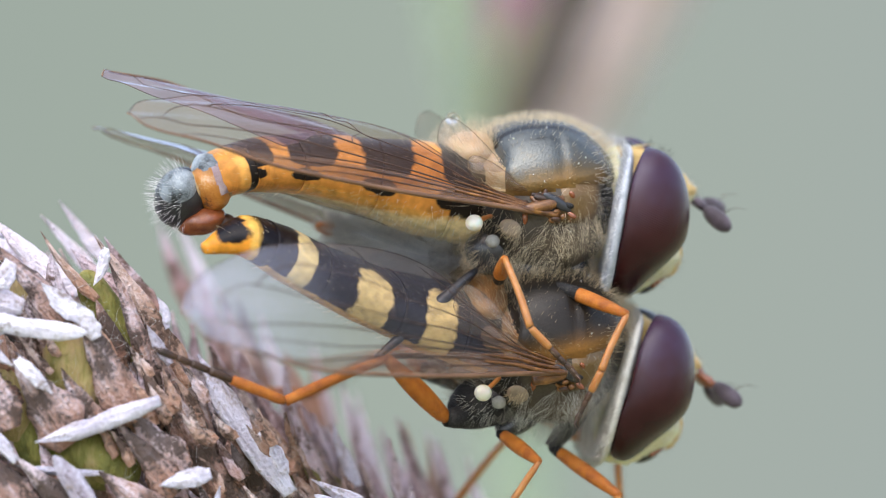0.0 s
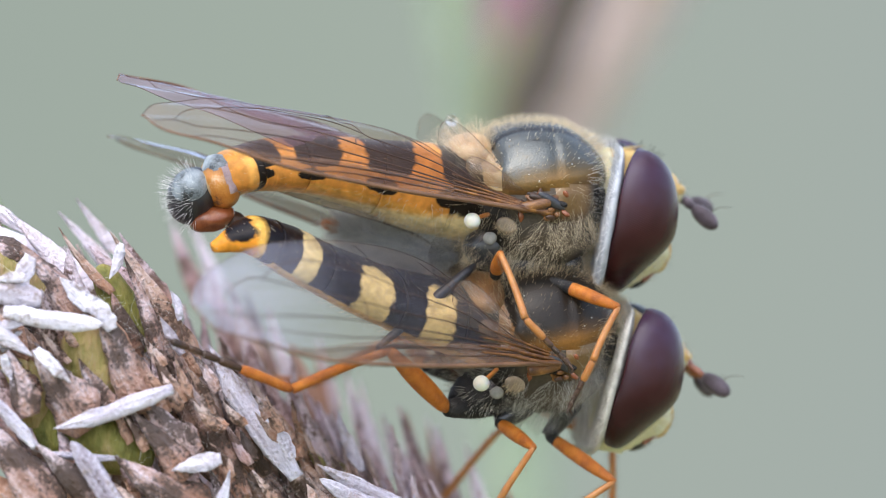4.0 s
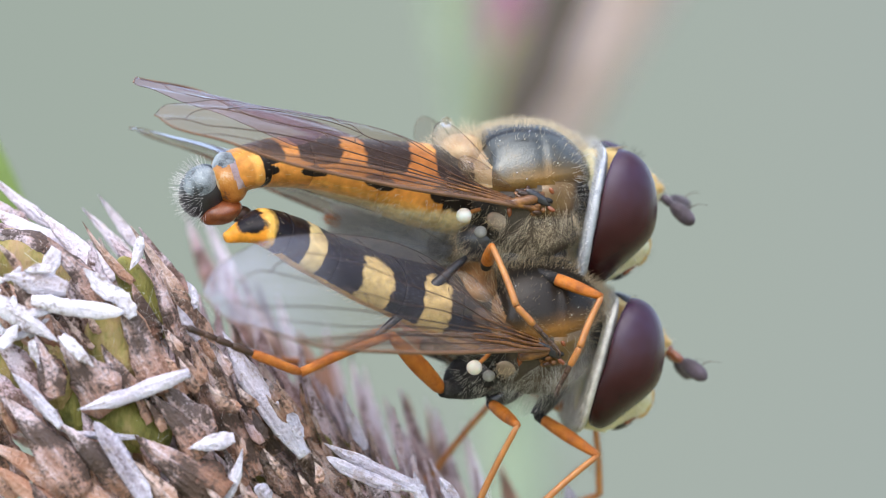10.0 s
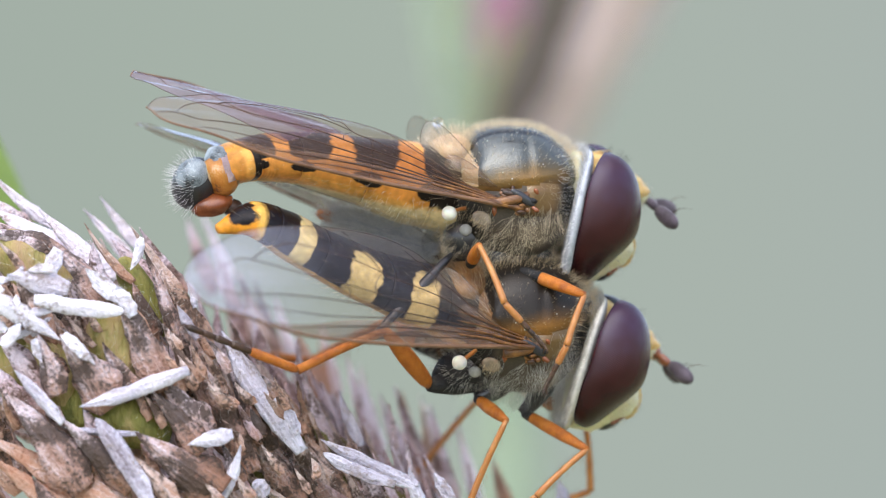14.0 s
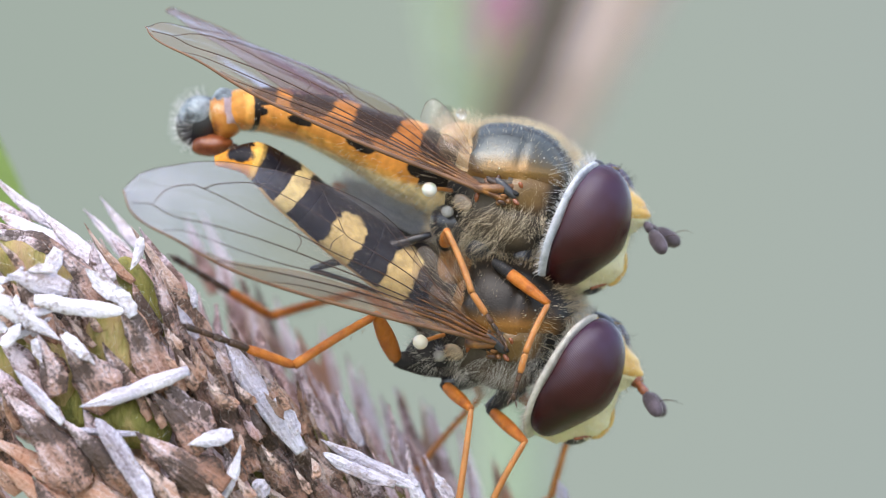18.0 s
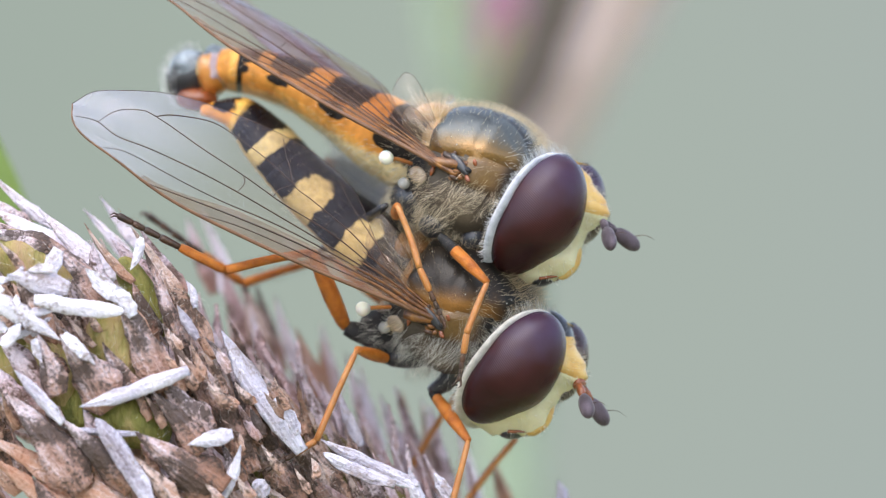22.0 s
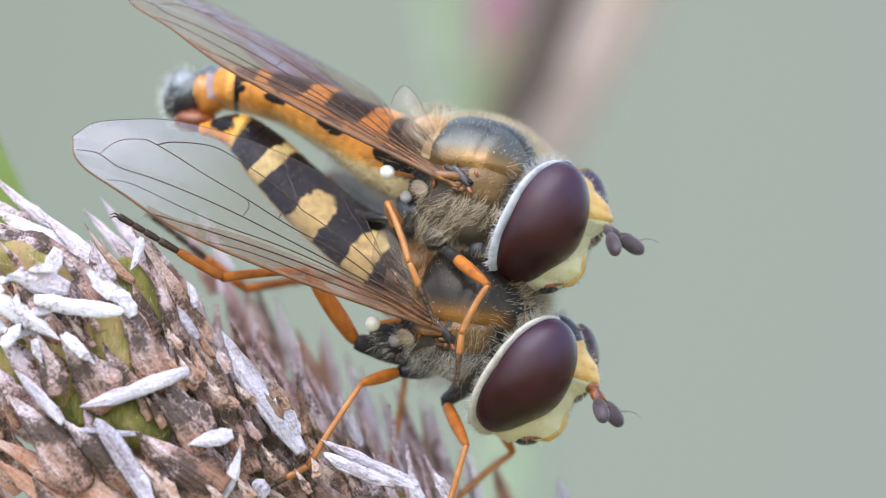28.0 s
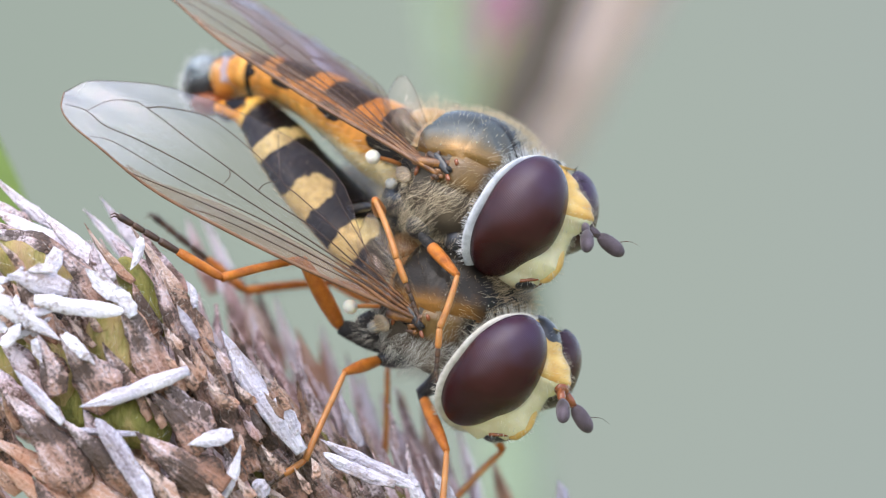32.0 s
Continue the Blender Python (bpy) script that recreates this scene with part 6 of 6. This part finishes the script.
def surroundings():
    # unseen ground, lightened so that it throws fill light up at the flies
    grass = grainy("meadow_ground", [(0.3, (0.13, 0.14, 0.06)), (0.7, (0.28, 0.27, 0.15))], 0.004, 0.05, 0.9, 0.2)
    me = bpy.data.meshes.new("ground")
    n = 24
    rings = [0.3, 1, 3, 10, 60, 800]
    vs = [(0, 0, 0)] + [(r * math.cos(2 * math.pi * i / n), r * math.sin(2 * math.pi * i / n), 0) for r in rings for i in range(n)]
    fs = [(0, 1 + i, 1 + (i + 1) % n) for i in range(n)]
    for k in range(len(rings) - 1):
        fs += [(1 + k * n + i, 1 + k * n + n + i, 1 + k * n + n + (i + 1) % n, 1 + k * n + (i + 1) % n) for i in range(n)]
    me.from_pydata(vs, [], fs)
    me.materials.append(grass)
    tagged(new("ground", me), "unseen green and straw meadow, kept pale to bounce light up", "ground", kind="structure")
    m, nodes, links, bsdf = blank("glowing_distance")
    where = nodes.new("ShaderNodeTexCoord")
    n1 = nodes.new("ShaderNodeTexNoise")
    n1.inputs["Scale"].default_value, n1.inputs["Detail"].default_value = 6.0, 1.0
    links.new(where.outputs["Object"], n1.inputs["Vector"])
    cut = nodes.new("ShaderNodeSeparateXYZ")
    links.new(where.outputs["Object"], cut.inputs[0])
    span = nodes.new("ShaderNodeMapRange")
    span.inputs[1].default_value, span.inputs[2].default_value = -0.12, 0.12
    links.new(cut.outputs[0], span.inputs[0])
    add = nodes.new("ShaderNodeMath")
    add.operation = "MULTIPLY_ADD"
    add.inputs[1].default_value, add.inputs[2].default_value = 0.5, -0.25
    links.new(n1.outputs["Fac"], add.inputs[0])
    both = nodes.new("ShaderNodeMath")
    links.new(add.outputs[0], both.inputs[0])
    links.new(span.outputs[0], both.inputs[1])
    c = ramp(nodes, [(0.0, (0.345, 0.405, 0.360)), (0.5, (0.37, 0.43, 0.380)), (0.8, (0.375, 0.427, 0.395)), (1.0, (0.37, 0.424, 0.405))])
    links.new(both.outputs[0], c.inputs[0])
    # the backdrop emits its own colour in place of a lit meadow
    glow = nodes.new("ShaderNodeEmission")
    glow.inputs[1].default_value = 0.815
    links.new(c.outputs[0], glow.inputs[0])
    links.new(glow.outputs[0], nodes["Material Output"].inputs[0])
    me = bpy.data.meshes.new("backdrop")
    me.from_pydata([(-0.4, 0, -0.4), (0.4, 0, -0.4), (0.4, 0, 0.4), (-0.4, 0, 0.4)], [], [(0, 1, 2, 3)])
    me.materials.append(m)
    ob = tagged(new("backdrop", me), "glowing grey-green sheet standing in for the distant meadow", "backdrop", kind="structure")
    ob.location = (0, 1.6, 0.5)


surroundings()


# ---- what moves ----
def bent(hip, ankle, hint, l1, l2):
    """The knee between hip and ankle, on the side of the hint."""
    d = ankle - hip
    reach = min(max(d.length, abs(l1 - l2) + 0.05), (l1 + l2) * 0.998)
    u = d.normalized()
    a = (l1 * l1 - l2 * l2 + reach * reach) / (2 * reach)
    h = math.sqrt(max(0.0, l1 * l1 - a * a))
    w = hint - hip
    w = w - u * w.dot(u)
    w = w.normalized() if w.length > 1e-6 else u.orthogonal().normalized()
    return hip + u * a + w * h, hip + u * reach


def leg_walk(pieces, kind, side, fly_rows, steps, hips=FEMALE_HIPS, sizes=LENGTHS):
    """steps: seconds; knee, ankle and toe each as x, y of the picture plane and a depth. The foot keeps to the spike."""
    lengths = sizes[kind]
    hx, hy, hz = hips[kind]
    rows = ([], [], [])
    for t, x, y, z, rx, ry, rz in fly_rows:
        i = max(k for k in range(len(steps)) if steps[k][0] <= t + 1e-6)
        a, b = steps[i], steps[min(i + 1, len(steps) - 1)]
        f = soft(t, a[0], b[0]) if b[0] > a[0] else 0.0
        now = [p + (q - p) * f for p, q in zip(a[1:], b[1:])]
        knee, ankle, toe = px(*now[0:3]), px(*now[3:6]), px(*now[6:9])
        body = pose(x, y, z, rx, ry, rz)
        back = body.inverted()
        hip = Vector((hx, hy * side, hz))
        knee, ankle, toe = back @ knee, back @ ankle, back @ toe
        joint, end = bent(hip, ankle, knee, lengths[0], lengths[1])
        for out, p, q in zip(rows, (hip, joint, end), (joint, end, toe)):
            out.append((t, along(p, q)))
    for ob, r in zip(pieces, rows):
        walk(ob, r)


def motions():
    fly_rows = [
        (0, 1.589, 0.000, -1.221, 22.6, 0.7, 12.8),
        (0.5, 1.600, 0.000, -1.251, 21.4, 0.4, 12.2),
        (1, 1.596, 0.000, -1.247, 22.0, 0.6, 12.4),
        (1.5, 1.607, 0.000, -1.250, 22.0, 0.4, 12.1),
        (2, 1.584, 0.000, -1.244, 21.7, 0.6, 12.5),
        (2.5, 1.587, 0.000, -1.260, 21.5, 0.5, 12.6),
        (3, 1.605, 0.000, -1.265, 21.2, 0.4, 12.4),
        (3.5, 1.597, 0.000, -1.270, 21.2, 0.3, 12.2),
        (5.5, 1.644, 0.000, -1.228, 23.4, 0.7, 12.5),
        (6, 1.622, 0.000, -1.248, 22.6, 0.6, 13.0),
        (6.5, 1.648, 0.000, -1.242, 22.9, 0.7, 12.3),
        (7, 1.625, 0.000, -1.235, 23.4, 0.7, 12.6),
        (7.5, 1.620, 0.000, -1.246, 23.5, 0.7, 12.8),
        (8, 1.621, 0.000, -1.242, 23.2, 0.8, 12.6),
        (8.5, 1.602, 0.000, -1.257, 22.6, 0.6, 13.0),
        (9, 1.631, 0.000, -1.260, 22.4, 0.6, 12.8),
        (9.5, 1.553, 0.000, -1.256, 22.9, 0.9, 12.3),
        (10, 1.570, 0.000, -1.239, 23.2, 0.9, 12.0),
        (10.5, 1.573, 0.000, -1.247, 23.5, 0.9, 12.0),
        (11, 1.567, 0.000, -1.245, 23.2, 1.1, 11.8),
        (11.5, 1.638, 0.000, -1.235, 23.3, 0.9, 12.0),
        (12, 1.618, 0.000, -1.252, 22.9, 0.8, 12.2),
        (12.5, 1.594, 0.000, -1.256, 22.9, 1.0, 12.0),
        (13, 1.599, 0.000, -1.271, 22.1, 1.2, 11.3),
        (13.5, 1.583, 0.000, -1.256, 22.1, 1.5, 10.0),
        (14, 1.519, 0.000, -1.251, 22.2, 2.5, 8.9),
        (14.5, 1.437, 0.000, -1.288, 18.9, 3.7, 6.7),
        (16.5, 1.457, 0.000, -1.313, 16.5, 6.6, 4.6),
        (17, 1.416, 0.000, -1.266, 17.4, 9.0, 1.0),
        (17.5, 1.452, 0.000, -1.266, 17.8, 9.5, 0.3),
        (18, 1.280, 0.000, -1.230, 20.7, 14.8, -6.3),
        (18.5, 1.016, 0.000, -1.182, 17.3, 18.0, -5.5),
        (19, 1.181, 0.000, -1.148, 19.7, 20.0, -7.9),
        (19.5, 1.126, 0.000, -1.015, 19.7, 18.7, -8.8),
        (20, 1.095, 0.000, -1.038, 18.3, 17.8, -9.6),
        (20.5, 0.896, 0.000, -1.006, 18.5, 18.3, -10.1),
        (21, 0.720, 0.000, -0.963, 17.0, 19.6, -11.3),
        (21.5, 0.932, 0.000, -0.941, 15.2, 19.6, -16.8),
        (22, 0.467, 0.000, -0.988, 12.0, 21.2, -21.6),
        (22.5, 0.734, 0.000, -1.067, 12.4, 20.7, -20.9),
        (23, 0.731, 0.000, -1.070, 12.7, 20.9, -21.1),
        (23.5, 0.724, 0.000, -1.068, 13.0, 20.9, -21.1),
        (24, 0.726, 0.000, -1.073, 13.3, 21.0, -21.4),
        (24.5, 0.699, 0.000, -1.069, 14.2, 21.1, -20.6),
        (25, 0.633, 0.000, -1.104, 15.2, 19.8, -20.2),
        (25.5, 0.622, 0.000, -1.100, 15.6, 19.8, -20.1),
        (27.5, 0.640, 0.000, -1.109, 15.6, 19.4, -19.8),
        (28, 0.624, 0.000, -1.132, 15.9, 19.5, -19.3),
        (28.5, 0.612, 0.000, -1.146, 16.2, 19.7, -19.1),
        (29, 0.597, 0.000, -1.077, 16.3, 19.6, -20.3),
        (29.5, 0.471, 0.000, -0.912, 15.6, 19.0, -21.3),
        (30, 0.363, 0.000, -0.937, 12.9, 20.2, -24.2),
        (30.5, 0.381, 0.000, -1.031, 12.2, 21.4, -26.3),
        (31, 0.381, 0.000, -1.050, 12.2, 21.4, -26.7),
        (31.5, 0.171, 0.000, -0.980, 10.1, 22.9, -30.8),
        (32, 0.330, 0.000, -1.039, 9.5, 22.2, -32.4)
    ]
    walk(female, [(t, seat(x, y, z, rx, ry, rz)) for t, x, y, z, rx, ry, rz in fly_rows])
    male_rows = [
        (0, 1.459, 0.196, 1.086, 3.8, -0.4, 10.3),
        (0.5, 1.464, 0.196, 1.082, 3.8, -0.3, 10.3),
        (1, 1.459, 0.196, 1.072, 3.7, -0.3, 10.3),
        (1.5, 1.463, 0.196, 1.074, 3.8, -0.3, 10.2),
        (2, 1.454, 0.196, 1.074, 3.8, -0.1, 10.4),
        (2.5, 1.457, 0.196, 1.070, 3.8, -0.3, 10.3),
        (3, 1.463, 0.196, 1.072, 3.7, -0.4, 10.3),
        (3.5, 1.461, 0.196, 1.067, 3.9, -0.3, 10.1),
        (5.5, 1.477, 0.196, 1.055, 3.7, -0.4, 10.1),
        (6, 1.467, 0.196, 1.044, 3.8, -0.4, 10.1),
        (6.5, 1.477, 0.197, 1.057, 3.7, -0.3, 10.0),
        (7, 1.466, 0.197, 1.047, 3.7, -0.4, 10.0),
        (7.5, 1.465, 0.197, 1.030, 3.6, -0.4, 9.9),
        (8, 1.468, 0.197, 1.051, 3.7, -0.2, 10.0),
        (8.5, 1.447, 0.197, 1.042, 3.7, -0.4, 10.0),
        (9, 1.471, 0.197, 1.041, 3.7, -0.4, 10.0),
        (9.5, 1.380, 0.197, 1.036, 3.6, -0.2, 9.7),
        (10, 1.393, 0.197, 1.053, 3.5, -0.0, 9.5),
        (10.5, 1.395, 0.197, 1.035, 3.6, -0.1, 9.6),
        (11, 1.390, 0.197, 1.046, 3.5, 0.1, 9.5),
        (11.5, 1.462, 0.197, 1.054, 3.5, -0.2, 9.5),
        (12, 1.441, 0.197, 1.044, 3.5, -0.1, 9.6),
        (12.5, 1.417, 0.197, 1.041, 3.5, 0.1, 9.5),
        (13, 1.408, 0.197, 1.043, 3.6, 0.4, 9.4),
        (13.5, 1.363, 0.198, 1.051, 3.4, 0.6, 8.4),
        (14, 1.301, 0.198, 1.075, 3.4, 1.4, 7.7),
        (14.5, 1.254, 0.199, 1.093, 2.4, 2.7, 5.1),
        (16.5, 1.356, 0.200, 1.108, 0.7, 5.4, 0.9),
        (17, 1.360, 0.200, 1.134, -0.9, 7.2, -2.0),
        (17.5, 1.426, 0.200, 1.131, -0.8, 7.6, -3.0),
        (18, 1.344, 0.199, 1.089, -2.8, 12.0, -7.0),
        (18.5, 1.266, 0.198, 1.142, -4.2, 15.5, -7.4),
        (19, 1.456, 0.198, 1.160, -3.5, 17.1, -8.2),
        (19.5, 1.360, 0.197, 1.270, -5.1, 15.5, -10.4),
        (20, 1.264, 0.197, 1.291, -4.6, 14.9, -9.6),
        (20.5, 1.081, 0.197, 1.305, -4.9, 15.3, -10.7),
        (21, 0.959, 0.196, 1.351, -6.7, 16.3, -12.0),
        (21.5, 1.141, 0.193, 1.388, -8.4, 16.0, -15.8),
        (22, 0.753, 0.188, 1.352, -10.4, 17.4, -20.2),
        (22.5, 0.997, 0.189, 1.253, -10.4, 17.2, -19.3),
        (23, 0.988, 0.189, 1.240, -10.2, 17.1, -19.6),
        (23.5, 0.981, 0.189, 1.242, -10.2, 17.1, -19.6),
        (24, 0.969, 0.189, 1.232, -10.0, 17.3, -19.6),
        (24.5, 0.929, 0.189, 1.225, -10.1, 17.2, -19.8),
        (25, 0.806, 0.190, 1.203, -8.4, 16.0, -19.1),
        (25.5, 0.782, 0.189, 1.201, -8.9, 15.8, -19.3),
        (27.5, 0.793, 0.189, 1.195, -8.9, 15.3, -19.3),
        (28, 0.779, 0.189, 1.167, -8.9, 15.4, -19.3),
        (28.5, 0.769, 0.189, 1.146, -9.0, 15.4, -19.4),
        (29, 0.732, 0.189, 1.219, -8.7, 15.4, -19.4),
        (29.5, 0.599, 0.187, 1.385, -9.5, 14.6, -21.1),
        (30, 0.556, 0.184, 1.373, -11.4, 15.5, -23.4),
        (30.5, 0.602, 0.182, 1.265, -12.3, 16.4, -24.9),
        (31, 0.629, 0.181, 1.250, -12.2, 16.7, -26.2),
        (31.5, 0.499, 0.175, 1.321, -14.5, 17.7, -30.0),
        (32, 0.632, 0.173, 1.257, -15.0, 17.1, -31.2)
    ]
    walk(male, [(t, seat(x, y, z, rx, ry, rz)) for t, x, y, z, rx, ry, rz in male_rows])
    for s, deep in ((-1, 0.0), (1, 3.6)):
        leg_walk(male_legs["mid", s], "mid", s, male_rows, [
            (0, 866, 434, -1.8 + deep, 905, 543, -2.2 + deep, 975, 616, -1.9 + deep), (13.0, 858, 433, -1.8 + deep, 900, 540, -2.2 + deep, 968, 613, -1.9 + deep), (14.0, 850, 432, -1.8 + deep, 893, 537, -2.2 + deep, 962, 612, -1.9 + deep), (17.0, 818, 413, -1.7 + deep, 872, 528, -2.0 + deep, 925, 608, -1.8 + deep), (18.0, 786, 398, -1.6 + deep, 835, 518, -1.9 + deep, 890, 602, -1.8 + deep),
            (21.0, 734, 349, -1.5 + deep, 777, 481, -1.8 + deep, 822, 568, -1.7 + deep), (22.0, 697, 346, -1.5 + deep, 742, 474, -1.8 + deep, 782, 563, -1.7 + deep), (23.0, 716, 348, -1.5 + deep, 762, 478, -1.8 + deep, 800, 566, -1.7 + deep), (25.0, 700, 356, -1.5 + deep, 746, 482, -1.8 + deep, 785, 572, -1.7 + deep), (30.0, 665, 330, -1.4 + deep, 712, 455, -1.7 + deep, 752, 552, -1.7 + deep), (32.0, 653, 327, -1.4 + deep, 702, 458, -1.7 + deep, 740, 560, -1.7 + deep)], MALE_HIPS, MALE_LENGTHS)
        leg_walk(male_legs["front", s], "front", s, male_rows, [
            (0, 1057, 527, -1.6 + deep, 1015, 610, -1.8 + deep, 995, 650, -1.7 + deep), (13.0, 1052, 530, -1.6 + deep, 1010, 612, -1.8 + deep, 990, 650, -1.7 + deep), (17.0, 1002, 525, -1.6 + deep, 965, 612, -1.8 + deep, 945, 660, -1.7 + deep), (18.0, 968, 535, -1.6 + deep, 930, 625, -1.8 + deep, 915, 680, -1.7 + deep),
            (21.0, 903, 505, -1.7 + deep, 870, 590, -1.9 + deep, 858, 660, -1.8 + deep), (22.0, 852, 500, -1.7 + deep, 826, 590, -1.9 + deep, 815, 660, -1.8 + deep), (23.0, 876, 505, -1.7 + deep, 850, 595, -1.9 + deep, 838, 665, -1.8 + deep), (25.0, 866, 512, -1.7 + deep, 838, 610, -1.9 + deep, 830, 680, -1.8 + deep), (30.0, 828, 488, -1.8 + deep, 805, 580, -2.0 + deep, 798, 655, -1.9 + deep), (32.0, 802, 488, -1.9 + deep, 778, 580, -2.1 + deep, 772, 660, -2.0 + deep)], MALE_HIPS, MALE_LENGTHS)
    leg_walk(male_legs["hind", -1], "hind", -1, male_rows, [
        (0, 655, 526, -2.6, 760, 590, -0.6, 800, 640, -0.4), (14.0, 645, 525, -2.6, 750, 590, -0.6, 790, 640, -0.4), (17.0, 582, 478, -2.3, 700, 560, -0.5, 750, 610, -0.4), (17.8, 580, 440, -0.6, 690, 530, 0.0, 735, 580, 0.0),
        (19.5, 580, 380, 0.3, 690, 470, 0.4, 740, 520, 0.5), (32.0, 560, 340, 1.0, 640, 450, 0.8, 690, 500, 0.8)], MALE_HIPS, MALE_LENGTHS)
    leg_walk(female_legs["hind", -1], "hind", -1, fly_rows, [
        (0, 690, 585, -1.9, 527, 657, -2.5, 336, 580, -3.1), (16.5, 690, 580, -1.9, 527, 655, -2.5, 336, 580, -3.1), (18.0, 675, 555, -1.7, 520, 647, -2.3, 336, 580, -3.1),
        (19.0, 612, 503, -0.8, 440, 530, -1.7, 232, 432, -2.3), (21.0, 598, 490, -0.7, 434, 535, -1.7, 232, 432, -2.3), (22.0, 548, 465, -0.6, 399, 479, -1.5, 192, 373, -1.9),
        (24.5, 555, 474, -0.6, 400, 480, -1.5, 192, 373, -1.9), (25.0, 545, 492, -0.6, 394, 491, -1.5, 192, 372, -1.9), (32.0, 525, 466, -0.5, 393, 492, -1.5, 192, 372, -1.9)])
    leg_walk(female_legs["mid", -1], "mid", -1, fly_rows, [
        (0, 890, 790, -1.3, 825, 900, -1.2, 770, 960, -1.2), (14.5, 868, 798, -1.3, 825, 905, -1.2, 770, 960, -1.2), (17.5, 853, 808, -1.3, 830, 910, -1.2, 760, 960, -1.2), (18.0, 828, 812, -1.3, 810, 900, -1.2, 740, 960, -1.2),
        (19.0, 715, 735, -1.3, 650, 885, -1.2, 590, 960, -1.2), (21.0, 683, 722, -1.3, 640, 890, -1.2, 580, 960, -1.2), (22.0, 619, 630, -1.2, 560, 780, -1.3, 474, 832, -1.6), (24.5, 632, 642, -1.2, 560, 780, -1.3, 474, 832, -1.6),
        (25.0, 632, 726, -1.2, 595, 885, -1.3, 540, 950, -1.6), (25.5, 620, 690, -1.2, 545, 825, -1.3, 460, 872, -1.6), (28.0, 630, 668, -1.2, 545, 825, -1.3, 460, 872, -1.6), (32.0, 588, 652, -1.2, 540, 815, -1.3, 455, 872, -1.6)])
    leg_walk(female_legs["front", -1], "front", -1, fly_rows, [
        (0, 1078, 842, -1.2, 950, 878, -1.2, 880, 940, -1.0), (14.5, 1055, 830, -1.2, 950, 878, -1.2, 880, 940, -1.0), (17.0, 1016, 790, -1.4, 968, 885, -1.2, 930, 950, -1.0), (18.0, 910, 830, -1.4, 870, 890, -1.2, 820, 950, -1.0),
        (19.0, 878, 850, -1.4, 825, 885, -1.2, 780, 950, -1.0), (21.0, 868, 785, -1.4, 840, 880, -1.2, 790, 950, -1.0), (22.0, 820, 840, -1.4, 798, 900, -1.4, 760, 960, -1.2), (25.0, 818, 842, -1.4, 798, 900, -1.4, 760, 960, -1.2), (32.0, 792, 868, -1.4, 780, 920, -1.4, 750, 970, -1.2)])
    leg_walk(female_legs["front", 1], "front", 1, fly_rows, [
        (0, 1035, 745, 1.6, 1045, 862, 1.8, 960, 900, 1.8), (17.0, 1010, 790, 1.6, 1045, 870, 1.8, 960, 900, 1.8), (19.0, 960, 780, 1.6, 905, 890, 1.6, 850, 950, 1.6), (23.0, 915, 785, 1.6, 825, 868, 1.6, 780, 930, 1.4), (32.0, 890, 795, 1.6, 805, 885, 1.6, 760, 940, 1.4)])
    leg_walk(female_legs["hind", 1], "hind", 1, fly_rows, [
        (0, 700, 580, 2.4, 560, 648, 2.4, 420, 640, 1.6), (16.5, 690, 575, 2.4, 550, 640, 2.4, 410, 620, 1.6), (18.0, 620, 540, 2.4, 480, 560, 2.4, 380, 500, 2.0), (19.0, 555, 480, 2.4, 430, 500, 2.2, 330, 430, 2.0), (32.0, 555, 520, 2.4, 435, 515, 2.2, 330, 430, 2.0)])
    leg_walk(female_legs["mid", 1], "mid", 1, fly_rows, [
        (0, 850, 760, 2.2, 780, 830, 2.4, 720, 880, 2.2), (18.0, 800, 750, 2.2, 740, 830, 2.4, 690, 880, 2.2), (32.0, 700, 720, 2.2, 680, 820, 2.4, 640, 880, 2.2)])


motions()
